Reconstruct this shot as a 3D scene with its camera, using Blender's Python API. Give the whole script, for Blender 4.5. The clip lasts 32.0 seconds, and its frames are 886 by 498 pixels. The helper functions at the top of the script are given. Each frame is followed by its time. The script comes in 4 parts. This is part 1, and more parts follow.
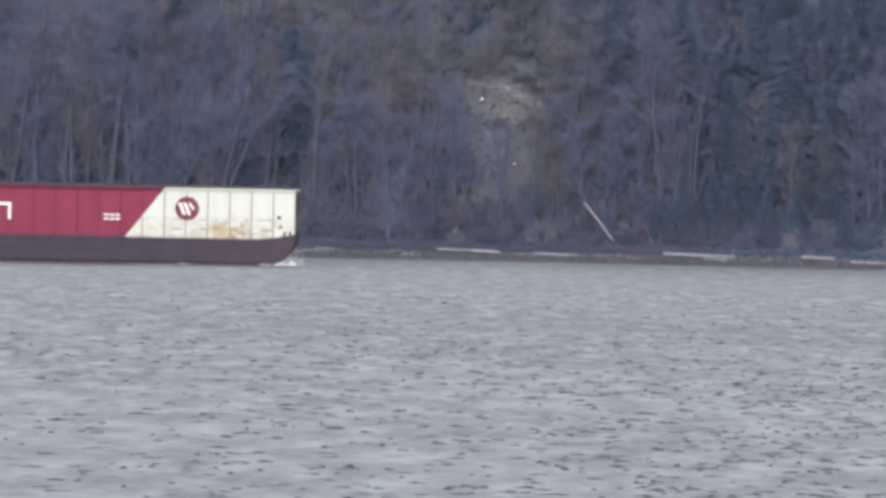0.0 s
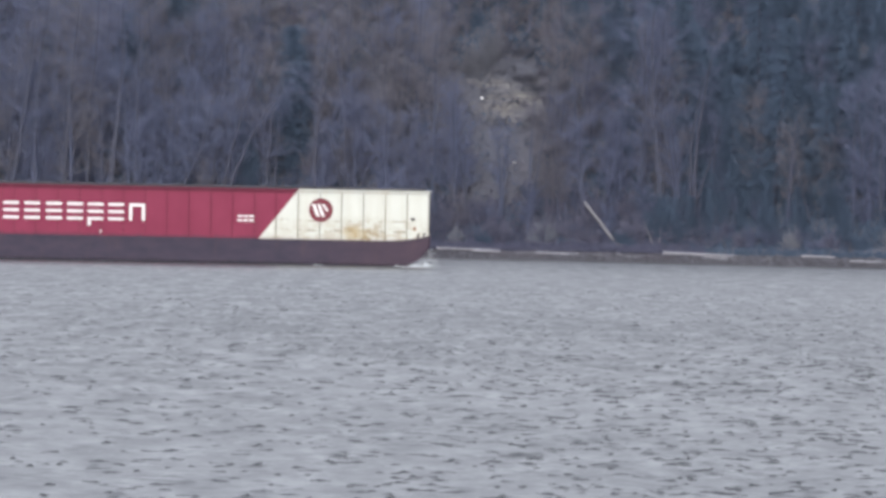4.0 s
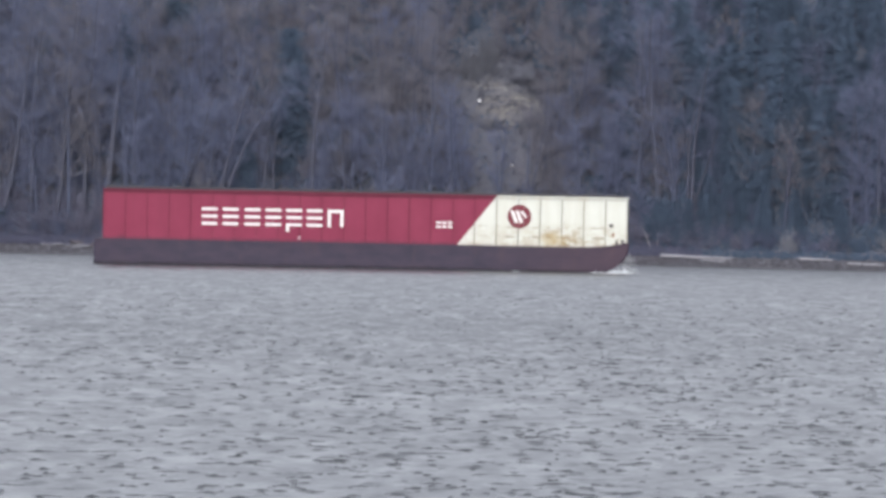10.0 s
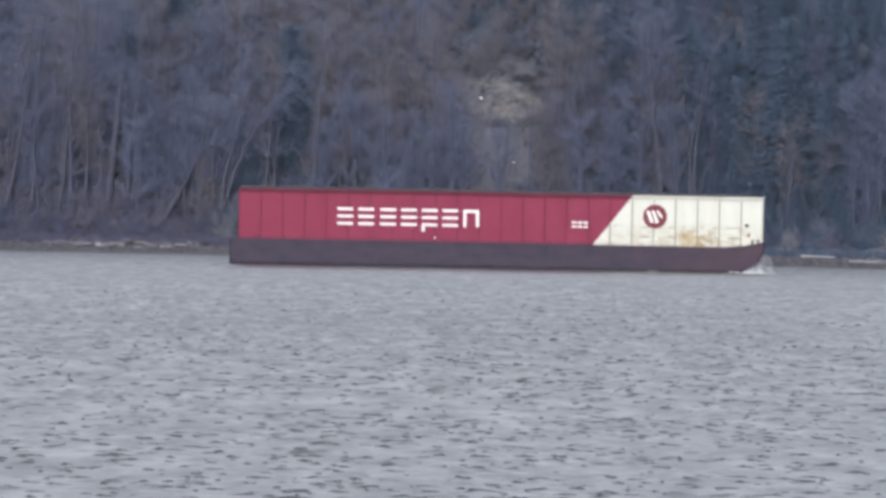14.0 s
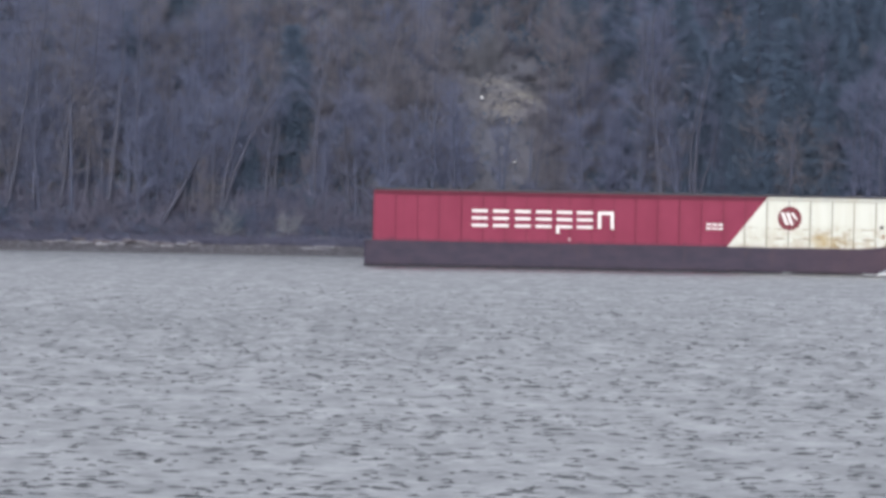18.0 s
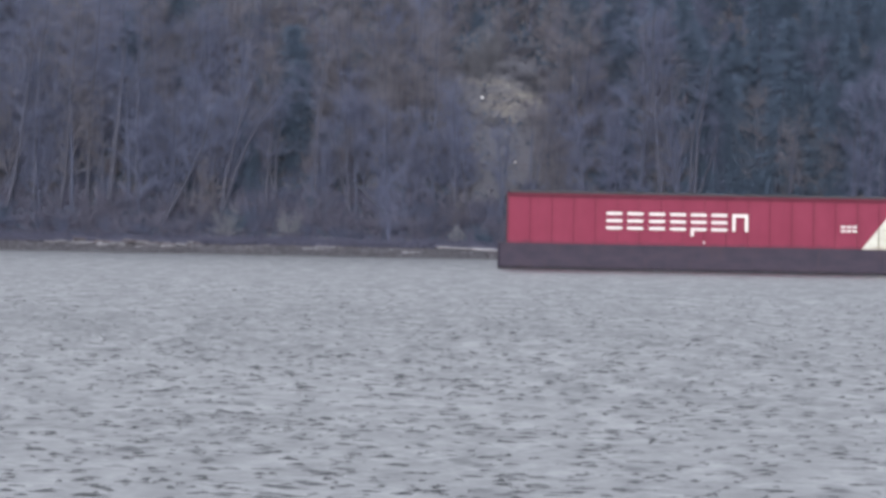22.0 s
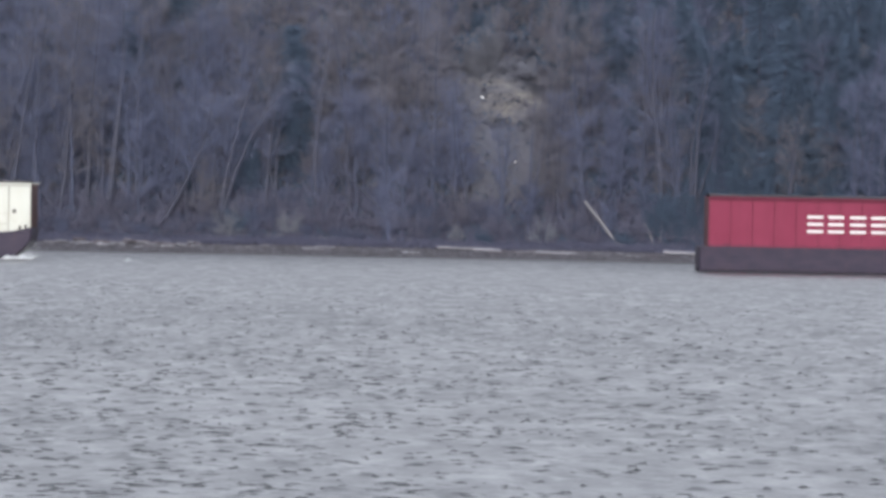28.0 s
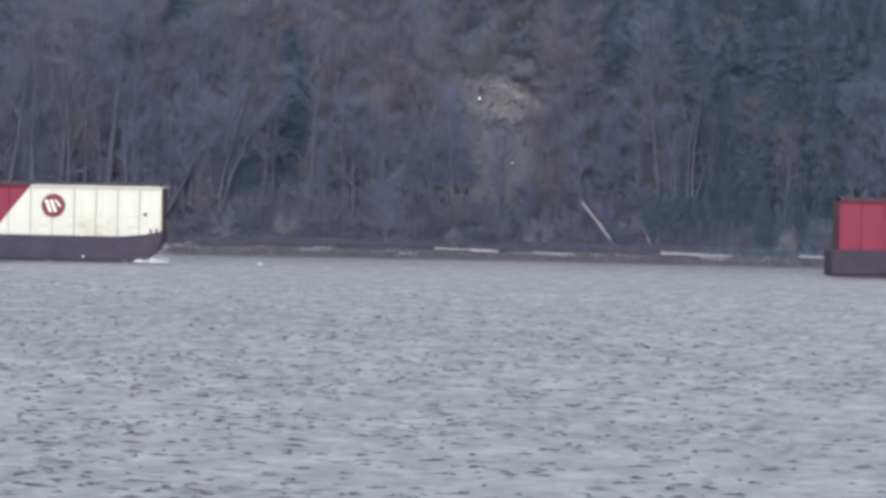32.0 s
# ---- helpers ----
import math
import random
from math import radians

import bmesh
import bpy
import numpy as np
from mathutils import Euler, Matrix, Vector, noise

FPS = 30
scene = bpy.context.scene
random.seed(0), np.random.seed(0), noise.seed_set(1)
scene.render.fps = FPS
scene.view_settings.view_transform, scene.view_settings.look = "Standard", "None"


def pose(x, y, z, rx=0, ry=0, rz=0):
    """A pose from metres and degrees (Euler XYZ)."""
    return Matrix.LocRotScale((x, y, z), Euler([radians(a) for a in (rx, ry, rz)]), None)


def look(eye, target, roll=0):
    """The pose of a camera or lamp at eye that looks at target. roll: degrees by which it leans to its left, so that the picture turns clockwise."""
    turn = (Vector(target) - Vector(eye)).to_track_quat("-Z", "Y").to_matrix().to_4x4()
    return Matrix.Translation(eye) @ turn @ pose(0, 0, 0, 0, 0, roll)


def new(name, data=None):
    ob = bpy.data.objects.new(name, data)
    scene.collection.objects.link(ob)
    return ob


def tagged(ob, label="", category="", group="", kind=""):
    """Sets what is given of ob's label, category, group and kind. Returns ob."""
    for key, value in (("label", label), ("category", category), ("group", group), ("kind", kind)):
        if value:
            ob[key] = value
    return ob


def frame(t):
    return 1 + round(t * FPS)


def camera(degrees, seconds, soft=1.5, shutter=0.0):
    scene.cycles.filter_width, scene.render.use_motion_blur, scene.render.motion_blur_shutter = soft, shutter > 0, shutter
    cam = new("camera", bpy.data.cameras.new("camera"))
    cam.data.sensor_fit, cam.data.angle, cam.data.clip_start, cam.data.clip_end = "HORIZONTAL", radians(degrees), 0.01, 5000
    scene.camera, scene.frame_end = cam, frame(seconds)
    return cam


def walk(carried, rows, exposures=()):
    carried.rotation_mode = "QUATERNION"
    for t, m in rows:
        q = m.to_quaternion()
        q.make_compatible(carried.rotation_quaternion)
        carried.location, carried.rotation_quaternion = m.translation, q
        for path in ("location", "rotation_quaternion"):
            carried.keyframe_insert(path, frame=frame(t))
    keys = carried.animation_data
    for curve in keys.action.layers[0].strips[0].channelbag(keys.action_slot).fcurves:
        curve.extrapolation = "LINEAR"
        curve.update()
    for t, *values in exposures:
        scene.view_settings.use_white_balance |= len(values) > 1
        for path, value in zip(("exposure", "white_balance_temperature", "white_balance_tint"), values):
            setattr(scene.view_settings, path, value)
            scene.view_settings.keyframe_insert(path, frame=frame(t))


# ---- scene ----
cam = camera(8.27, 32.0, soft=3.6)
EYE = (0.0, 0.0, 8.52)
AIM_Y, AIM_Z, ROLL = 700.0, 1.99, 1.10
STOPS, KELVIN, TINT = 1.08, 6180, 13
# the tripod trembles: seconds, and the sway of the aim in metres at 700 m
walk(cam, [(t, look(EYE, (sx, AIM_Y, AIM_Z + sz), ROLL)) for t, sx, sz in [
   (0, -0.000, 0.098), (0.5, -0.019, -0.080), (1, 0.019, -0.049), (1.5, 0.006, -0.104),
   (2, 0.019, -0.098), (2.5, 0.019, -0.013), (3, -0.000, -0.019), (3.5, -0.000, -0.019),
   (5.5, 0.092, 0.019), (6, 0.092, 0.012), (6.5, 0.086, 0.006), (7, 0.019, 0.006),
   (7.5, 0.092, -0.006), (8, 0.049, -0.006), (8.5, -0.049, 0.193), (9, -0.197, 0.112),
   (9.5, 0.112, 0.079), (10, 0.284, 0.285), (10.5, -0.006, 0.000), (11, 0.284, 0.079),
   (11.5, 0.181, -0.000), (12, 0.019, 0.000), (12.5, -0.443, 0.079), (13, -0.048, -0.013),
   (13.5, 0.106, -0.025), (14, 0.094, -0.019), (14.5, 0.086, -0.086), (16.5, 0.092, 0.006),
   (17, 0.019, -0.049), (17.5, 0.006, -0.092), (18, 0.006, -0.092), (18.5, 0.006, 0.000),
   (19, 0.013, -0.012), (19.5, -0.000, 0.193), (20, -0.079, -0.092), (20.5, 0.013, 0.149),
   (21, -0.000, 0.092), (21.5, -0.012, 0.106), (22, -0.049, -0.079), (22.5, -0.006, -0.104),
   (23, -0.085, -0.086), (23.5, -0.097, -0.142), (24, -0.079, -0.049), (24.5, -0.006, 0.019),
   (26.5, -0.049, 0.049), (27, -0.085, 0.006), (27.5, -0.097, -0.098), (28, -0.049, -0.098),
   (28.5, 0.092, -0.114), (29, -0.197, 0.000), (29.5, -0.006, 0.660), (30, -0.000, 0.177),
   (30.5, 0.106, 0.411), (31, -0.091, -0.086), (31.5, 0.092, 0.148), (32, 0.278, 0.043),
]], [(t, STOPS, KELVIN, TINT) for t in (0, 32)])

# ---------------------------------------------------------------- light
SUN_ELEVATION, SUN_AZIMUTH = 12.0, 184.0    # behind the camera, a little to its left
world = bpy.data.worlds.new("overcast_sky")
world.use_nodes = True
scene.world = world
wn, wl = world.node_tree.nodes, world.node_tree.links
sky = wn.new("ShaderNodeTexSky")
sky.sky_type, sky.sun_disc = "NISHITA", False
sky.sun_elevation, sky.sun_rotation = radians(SUN_ELEVATION), radians(SUN_AZIMUTH)
sky.air_density, sky.dust_density, sky.ozone_density = 1.0, 4.0, 1.5
grey = wn.new("ShaderNodeHueSaturation")
grey.inputs["Saturation"].default_value = 0.3
wl.new(sky.outputs["Color"], grey.inputs["Color"])
cloud = wn.new("ShaderNodeMix")    # a thin, even layer of cloud over the clear sky
cloud.data_type = "RGBA"
cloud.inputs[0].default_value, cloud.inputs[7].default_value = 0.6, (4.86, 4.95, 5.22, 1.0)
wl.new(grey.outputs["Color"], cloud.inputs[6])
wl.new(cloud.outputs[2], wn["Background"].inputs["Color"])
wn["Background"].inputs["Strength"].default_value = 0.15
sun = new("sun", bpy.data.lights.new("sun", "SUN"))
sun.data.energy, sun.data.angle, sun.data.color = 1.5, radians(16), (1.0, 0.96, 0.90)
_a, _e = radians(SUN_AZIMUTH), radians(SUN_ELEVATION)
_s = Vector((math.sin(_a) * math.cos(_e), math.cos(_a) * math.cos(_e), math.sin(_e)))
sun.matrix_world = look(_s * 300, (0, 0, 0))


# ---------------------------------------------------------------- materials
class Mat:
    """A small wrapper for building procedural node materials."""

    def __init__(self, name, rough=0.7, metal=0.0, ior=1.45):
        self.m = bpy.data.materials.new(name)
        self.m.use_nodes = True
        self.n, self.l = self.m.node_tree.nodes, self.m.node_tree.links
        self.b = self.n["Principled BSDF"]
        self.b.inputs["Roughness"].default_value = rough
        self.b.inputs["Metallic"].default_value = metal
        self.b.inputs["IOR"].default_value = ior
        self.co = self.n.new("ShaderNodeTexCoord").outputs["Object"]

    def put(self, socket, value):
        if isinstance(value, (int, float)):
            socket.default_value = value
        elif isinstance(value, tuple):
            socket.default_value = (*value, 1.0) if len(value) == 3 else value
        else:
            self.l.new(value, socket)

    def scaled(self, sx, sy, sz, source=None):
        k = self.n.new("ShaderNodeMapping")
        self.l.new(source or self.co, k.inputs["Vector"])
        k.inputs["Scale"].default_value = (sx, sy, sz)
        return k.outputs["Vector"]

    def noise(self, scale, detail=4.0, rough=0.55, vec=None):
        k = self.n.new("ShaderNodeTexNoise")
        self.l.new(vec or self.co, k.inputs["Vector"])
        k.inputs["Scale"].default_value, k.inputs["Detail"].default_value = scale, detail
        k.inputs["Roughness"].default_value = rough
        return k.outputs["Fac"]

    def ramp(self, fac, *stops):
        k = self.n.new("ShaderNodeValToRGB")
        self.l.new(fac, k.inputs["Fac"])
        e = k.color_ramp.elements
        while len(e) < len(stops):
            e.new(0.5)
        for el, (p, c) in zip(e, stops):
            el.position = p
            el.color = (*c, 1.0) if isinstance(c, tuple) else (c, c, c, 1.0)
        return k.outputs["Color"]

    def mix(self, fac, a, b, mode="MIX"):
        k = self.n.new("ShaderNodeMix")
        k.data_type, k.blend_type = "RGBA", mode
        self.put(k.inputs[0], fac), self.put(k.inputs[6], a), self.put(k.inputs[7], b)
        return k.outputs[2]

    def math(self, op, a, b=0.0):
        k = self.n.new("ShaderNodeMath")
        k.operation = op
        self.put(k.inputs[0], a), self.put(k.inputs[1], b)
        return k.outputs[0]

    def axis(self, name):
        k = self.n.new("ShaderNodeSeparateXYZ")
        self.l.new(self.co, k.inputs[0])
        return k.outputs[name]

    def each(self):
        return self.n.new("ShaderNodeObjectInfo").outputs["Random"]

    def island(self):
        return self.n.new("ShaderNodeNewGeometry").outputs["Random Per Island"]

    def bump(self, height, strength=0.4, distance=0.02):
        k = self.n.new("ShaderNodeBump")
        k.inputs["Strength"].default_value, k.inputs["Distance"].default_value = strength, distance
        self.l.new(height, k.inputs["Height"])
        self.l.new(k.outputs["Normal"], self.b.inputs["Normal"])

    def done(self, colour, rough=None):
        self.put(self.b.inputs["Base Color"], colour)
        if rough is not None:
            self.put(self.b.inputs["Roughness"], rough)
        return self.m


def make_bark(name, dark, light, warm):
    m = Mat(name, 0.95)
    m.b.inputs["Specular IOR Level"].default_value = 0.15
    g = m.noise(1.2, 5.0, 0.6, m.scaled(3, 3, 0.7))
    c = m.mix(g, dark, light)
    c = m.mix(m.math("MULTIPLY", m.each(), 0.7), c, m.mix(g, dark, warm))
    m.bump(m.noise(6.0, 4.0, 0.6, m.scaled(3, 3, 0.5)), 0.6, 0.03)
    return m.done(c)


def make_leaf(name, a, b, c):
    m = Mat(name, 0.9)
    m.b.inputs["Specular IOR Level"].default_value = 0.15
    col = m.mix(m.island(), a, b)
    col = m.mix(m.math("MULTIPLY", m.noise(0.35, 3.0), 0.9), col, c)
    col = m.mix(m.math("MULTIPLY", m.each(), 0.4), col, a)
    return m.done(col)


# distance haze is painted into the bluff's bark, twigs and leaves as a blue-grey cast
BARK = make_bark("hazy_alder_bark", (0.040, 0.047, 0.077), (0.069, 0.081, 0.119), (0.070, 0.072, 0.097))
PALE_BARK = make_bark("hazy_pale_maple_bark", (0.038, 0.042, 0.061), (0.070, 0.076, 0.103), (0.066, 0.066, 0.084))
TWIG = make_bark("hazy_bare_twigs", (0.071, 0.084, 0.137), (0.106, 0.122, 0.187), (0.119, 0.121, 0.165))
WARM_TWIG = make_bark("hazy_brownish_twigs", (0.088, 0.089, 0.114), (0.119, 0.117, 0.139), (0.134, 0.125, 0.135))
CONIFER_BARK = make_bark("hazy_conifer_bark", (0.037, 0.039, 0.061), (0.068, 0.069, 0.098), (0.072, 0.068, 0.088))
NEEDLES = make_leaf("hazy_needles", (0.051, 0.074, 0.111), (0.066, 0.092, 0.125), (0.055, 0.078, 0.123))
IVY = make_leaf("hazy_undergrowth", (0.047, 0.068, 0.102), (0.064, 0.090, 0.120), (0.053, 0.073, 0.119))
BRUSH = make_leaf("hazy_brush", (0.064, 0.073, 0.115), (0.095, 0.105, 0.147), (0.061, 0.075, 0.126))
WARM_BRUSH = make_leaf("hazy_reddish_brush", (0.081, 0.080, 0.103), (0.107, 0.106, 0.128), (0.074, 0.074, 0.101))
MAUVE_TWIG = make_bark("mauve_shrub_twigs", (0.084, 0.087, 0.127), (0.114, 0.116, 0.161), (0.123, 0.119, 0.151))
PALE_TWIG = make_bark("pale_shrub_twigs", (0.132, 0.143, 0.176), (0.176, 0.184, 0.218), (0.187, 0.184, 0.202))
DRY = make_leaf("hazy_dry_leaves", (0.068, 0.071, 0.091), (0.090, 0.093, 0.114), (0.058, 0.060, 0.080))
PALE_CANES = make_leaf("hazy_dry_canes", (0.092, 0.096, 0.116), (0.122, 0.125, 0.146), (0.083, 0.087, 0.105))
WOOD = make_bark("bleached_driftwood", (0.106, 0.106, 0.121), (0.263, 0.265, 0.291), (0.192, 0.185, 0.193))
GREY_WOOD = make_bark("grey_driftwood", (0.070, 0.072, 0.085), (0.180, 0.181, 0.204), (0.138, 0.130, 0.140))
WET_WOOD = make_bark("wet_dark_wood", (0.042, 0.039, 0.048), (0.104, 0.097, 0.113), (0.094, 0.081, 0.088))


def make_hill():
    m = Mat("hazy_hillside_soil", 0.95)
    # the soil's blue cast is painted haze too
    c = m.ramp(m.noise(0.12, 6.0, 0.6), (0.3, (0.068, 0.072, 0.094)), (0.6, (0.084, 0.085, 0.102)), (0.8, (0.100, 0.096, 0.106)))
    c = m.mix(m.math("MULTIPLY", m.noise(2.5, 4.0), 0.6), c, (0.07, 0.075, 0.095))
    # bare clay scarps, laid down in bands
    co = m.n.new("ShaderNodeSeparateXYZ")
    m.l.new(m.co, co.inputs[0])
    ax = m.math("MULTIPLY", m.math("SUBTRACT", co.outputs["X"], 10.4), 0.085)
    az = m.math("MULTIPLY", m.math("SUBTRACT", co.outputs["Z"], 22.2), 0.17)
    away = m.math("ADD", m.math("MULTIPLY", ax, ax), m.math("MULTIPLY", az, az))
    torn = m.math("ADD", away, m.math("MULTIPLY", m.noise(0.16, 5.0, 0.65, m.scaled(1, 1, 2.2)), 2.4))
    scar = m.ramp(m.math("MULTIPLY", torn, 0.5), (0.45, 1.0), (0.85, 0.0))
    clay = m.ramp(m.noise(1.0, 5.0, 0.6, m.scaled(0.3, 0.3, 1.4)), (0.4, (0.118, 0.110, 0.104)), (0.56, (0.155, 0.145, 0.132)), (0.68, (0.240, 0.226, 0.205)))
    c = m.mix(scar, c, clay)
    stones = m.ramp(m.noise(3.0, 5.0, 0.7), (0.35, (0.050, 0.049, 0.062)), (0.65, (0.098, 0.094, 0.112)))
    shore = m.ramp(m.math("ADD", m.math("MULTIPLY", m.axis("Z"), 0.5), m.math("MULTIPLY", m.noise(0.8), 0.5)), (0.72, 1.0), (0.9, 0.0))
    c = m.mix(shore, c, stones)
    wet = m.ramp(m.math("ADD", m.axis("Z"), m.math("MULTIPLY", m.noise(0.3, 4.0, 0.6, m.scaled(1, 0.15, 1)), 0.12)), (0.14, 0.4), (0.26, 1.0))
    c = m.mix(1.0, c, wet, "MULTIPLY")
    m.bump(m.noise(1.5, 6.0, 0.65), 0.8, 0.25)
    return m.done(c)


HILL = make_hill()


def make_water():
    m = Mat("choppy_inlet_water", 0.28, 0.0, 1.333)
    c = m.mix(m.noise(0.05, 3.0), (0.050, 0.054, 0.060), (0.062, 0.066, 0.072))
    h = m.math("ADD", m.noise(2.2, 3.0, 0.6, m.scaled(1.0, 0.6, 1.0)), m.math("MULTIPLY", m.noise(7.0, 2.0, 0.5), 0.35))
    m.bump(h, 0.4, 0.06)
    # cat's paws: patches where the wind roughens the surface more
    paws = m.noise(0.45, 4.0, 0.6, m.scaled(1.0, 0.22, 1.0))
    return m.done(c, m.ramp(paws, (0.35, 0.28), (0.65, 0.42)))


WATER = make_water()


def make_foam():
    m = Mat("white_foam", 0.8)
    m.bump(m.noise(9.0, 4.0, 0.7), 0.8, 0.06)
    return m.done(m.mix(m.noise(4.0, 4.0), (0.44, 0.47, 0.49), (0.60, 0.62, 0.63)))


FOAM = make_foam()

# the painted slash between the red and the white of a barge's box
DECK_Z, RIM_Z = 2.93, 8.52
SLASH_LOW, SLASH_HIGH = -18.89, -14.47


def make_box_paint(name, stains, dark=1.0, grime=0.35, red_dark=1.0):
    """Red aft, white forward of a slanting line; rust runs and grime on both."""
    m = Mat(name, 0.65)
    m.b.inputs["Specular IOR Level"].default_value = 0.15
    x, z = m.axis("X"), m.axis("Z")
    slope = (SLASH_HIGH - SLASH_LOW) / (RIM_Z - DECK_Z)
    line = m.math("SUBTRACT", x, m.math("MULTIPLY", m.math("SUBTRACT", z, DECK_Z), slope))
    white = m.math("GREATER_THAN", line, SLASH_LOW)
    runs = m.noise(1.0, 5.0, 0.6, m.scaled(1.6, 1.6, 0.16))
    red = m.mix(m.noise(0.35, 4.0), (0.122 * red_dark, 0.0165 * red_dark, 0.037 * red_dark), (0.172 * red_dark, 0.029 * red_dark, 0.058 * red_dark))
    red = m.mix(m.math("MULTIPLY", m.ramp(runs, (0.5, 0.0), (0.8, 1.0)), grime), red, (0.105, 0.018, 0.034))
    pale = m.mix(m.noise(0.5, 4.0), (0.375 * dark, 0.388 * dark, 0.350 * dark), (0.42 * dark, 0.432 * dark, 0.395 * dark))
    pale = m.mix(m.math("MULTIPLY", m.ramp(runs, (0.45, 0.0), (0.75, 1.0)), grime * 0.8), pale, (0.30, 0.27, 0.20))
    # rust blooms low on the forward plates
    low = m.ramp(m.math("MULTIPLY", m.math("SUBTRACT", z, DECK_Z), 0.18), (0.0, 1.0), (0.22, 0.9), (0.5, 0.0))
    fore = m.ramp(m.math("MULTIPLY", m.math("ADD", x, 20.0), 0.05), (0.2, 0.25), (0.48, 0.45), (0.55, 1.0), (0.70, 1.0), (0.78, 0.5), (0.9, 0.6), (0.97, 0.3))
    blot = m.ramp(m.noise(0.9, 6.0, 0.68, m.scaled(1.0, 1.0, 1.5)), (0.42, 0.0), (0.58, 1.0))
    mask = m.math("MULTIPLY", m.math("MULTIPLY", low, fore), m.math("MULTIPLY", blot, stains))
    rust = m.mix(m.noise(5.0, 4.0), (0.13, 0.085, 0.040), (0.27, 0.215, 0.11))
    pale = m.mix(mask, pale, rust)
    # one large mustard bloom, and broken dark brown lines at two heights
    bx, bz = m.math("MULTIPLY", m.math("ADD", x, 8.3), 0.55), m.math("MULTIPLY", m.math("SUBTRACT", z, 3.7), 0.95)
    bloom = m.math("ADD", m.math("ADD", m.math("MULTIPLY", bx, bx), m.math("MULTIPLY", bz, bz)), m.math("MULTIPLY", m.noise(1.3, 5.0, 0.65), 1.2))
    pale = m.mix(m.math("MULTIPLY", m.ramp(m.math("MULTIPLY", bloom, 0.5), (0.30, 1.0), (0.75, 0.0)), 0.75 * stains), pale, (0.27, 0.205, 0.095))
    for level, thick in ((3.95, 6.0), (5.05, 9.0)):
        off = m.math("ABSOLUTE", m.math("SUBTRACT", z, m.math("ADD", level - 0.2, m.math("MULTIPLY", m.noise(0.35, 3.0), 0.4))))
        broken = m.ramp(m.noise(0.7, 4.0, 0.6, m.scaled(1, 1, 0.1)), (0.50, 0.0), (0.60, 1.0))
        pale = m.mix(m.math("MULTIPLY", m.math("MULTIPLY", m.ramp(m.math("MULTIPLY", off, thick), (0.25, 1.0), (1.0, 0.0)), broken), 0.7 * stains), pale, (0.15, 0.125, 0.085))
    # ragged dirt where the plates meet the deck
    edge = m.ramp(m.math("ADD", m.math("MULTIPLY", m.math("SUBTRACT", z, DECK_Z), 0.8), m.math("MULTIPLY", m.noise(1.4, 5.0, 0.7), 0.9)), (0.38, 1.0), (0.78, 0.0))
    pale = m.mix(m.math("MULTIPLY", edge, 0.6 * stains), pale, (0.13, 0.085, 0.055))
    red = m.mix(m.math("MULTIPLY", edge, 0.75), red, (0.060, 0.020, 0.034))
    m.bump(m.noise(1.1, 3.0), 0.25, 0.05)
    return m.done(m.mix(white, red, pale))


PAINT_WORN = make_box_paint("weathered_box_paint", 0.9, 1.06)
PAINT_CLEAN = make_box_paint("fresher_box_paint", 0.3, 1.08, 0.22)
RAIL_PAINT = make_box_paint("darker_rail_paint", 0.2, 0.80, 0.6, 0.50)
RIB_PAINT = make_box_paint("grimy_rib_paint", 0.9, 0.44, 0.9, 0.80)
RIB_CLEAN = make_box_paint("fresher_rib_paint", 0.3, 0.66, 0.5, 0.80)


def make_hull(name, worn, tint):
    """Dark bottom paint; worn: how far the bow is scraped to primer."""
    m = Mat(name, 0.7)
    m.b.inputs["Specular IOR Level"].default_value = 0.25
    g = m.noise(0.4, 6.0, 0.62, m.scaled(1, 1, 2.2))
    c = m.ramp(g, (0.3, (0.020, 0.017, 0.030)), (0.55, (0.029, 0.023, 0.038)), (0.75, (0.038, 0.028, 0.041)))
    c = m.mix(1.0, c, tint, "MULTIPLY")
    # the bow is scraped to red-brown primer
    fore = m.ramp(m.math("MULTIPLY", m.math("ADD", m.axis("X"), 30.0), 0.033), (0.45, 0.0), (0.95, worn))
    c = m.mix(fore, c, m.ramp(g, (0.3, (0.033, 0.020, 0.031)), (0.7, (0.051, 0.030, 0.040))))
    runs = m.noise(0.9, 5.0, 0.6, m.scaled(1.8, 1.8, 0.2))
    c = m.mix(m.math("MULTIPLY", m.ramp(runs, (0.55, 0.0), (0.78, 1.0)), 0.35), c, (0.066, 0.040, 0.036))
    # the wet, weedy strip along the waterline
    wet = m.ramp(m.math("ADD", m.axis("Z"), m.math("MULTIPLY", m.noise(0.7, 4.0), 0.5)), (0.55, 0.45), (0.75, 1.0))
    c = m.mix(1.0, c, wet, "MULTIPLY")
    m.bump(m.noise(1.5, 5.0), 0.4, 0.05)
    return m.done(c)


HULL = make_hull("rust_brown_hull_paint", 0.65, (1.0, 1.0, 1.0))
HULL_NEXT = make_hull("slate_brown_hull_paint", 0.35, (0.95, 1.2, 1.2))


def make_plain(name, a, b, rough=0.6, metal=0.0, scale=2.0):
    m = Mat(name, rough, metal)
    m.b.inputs["Specular IOR Level"].default_value = 0.2
    m.bump(m.noise(scale * 4, 4.0), 0.3, 0.02)
    return m.done(m.mix(m.noise(scale, 5.0), a, b))


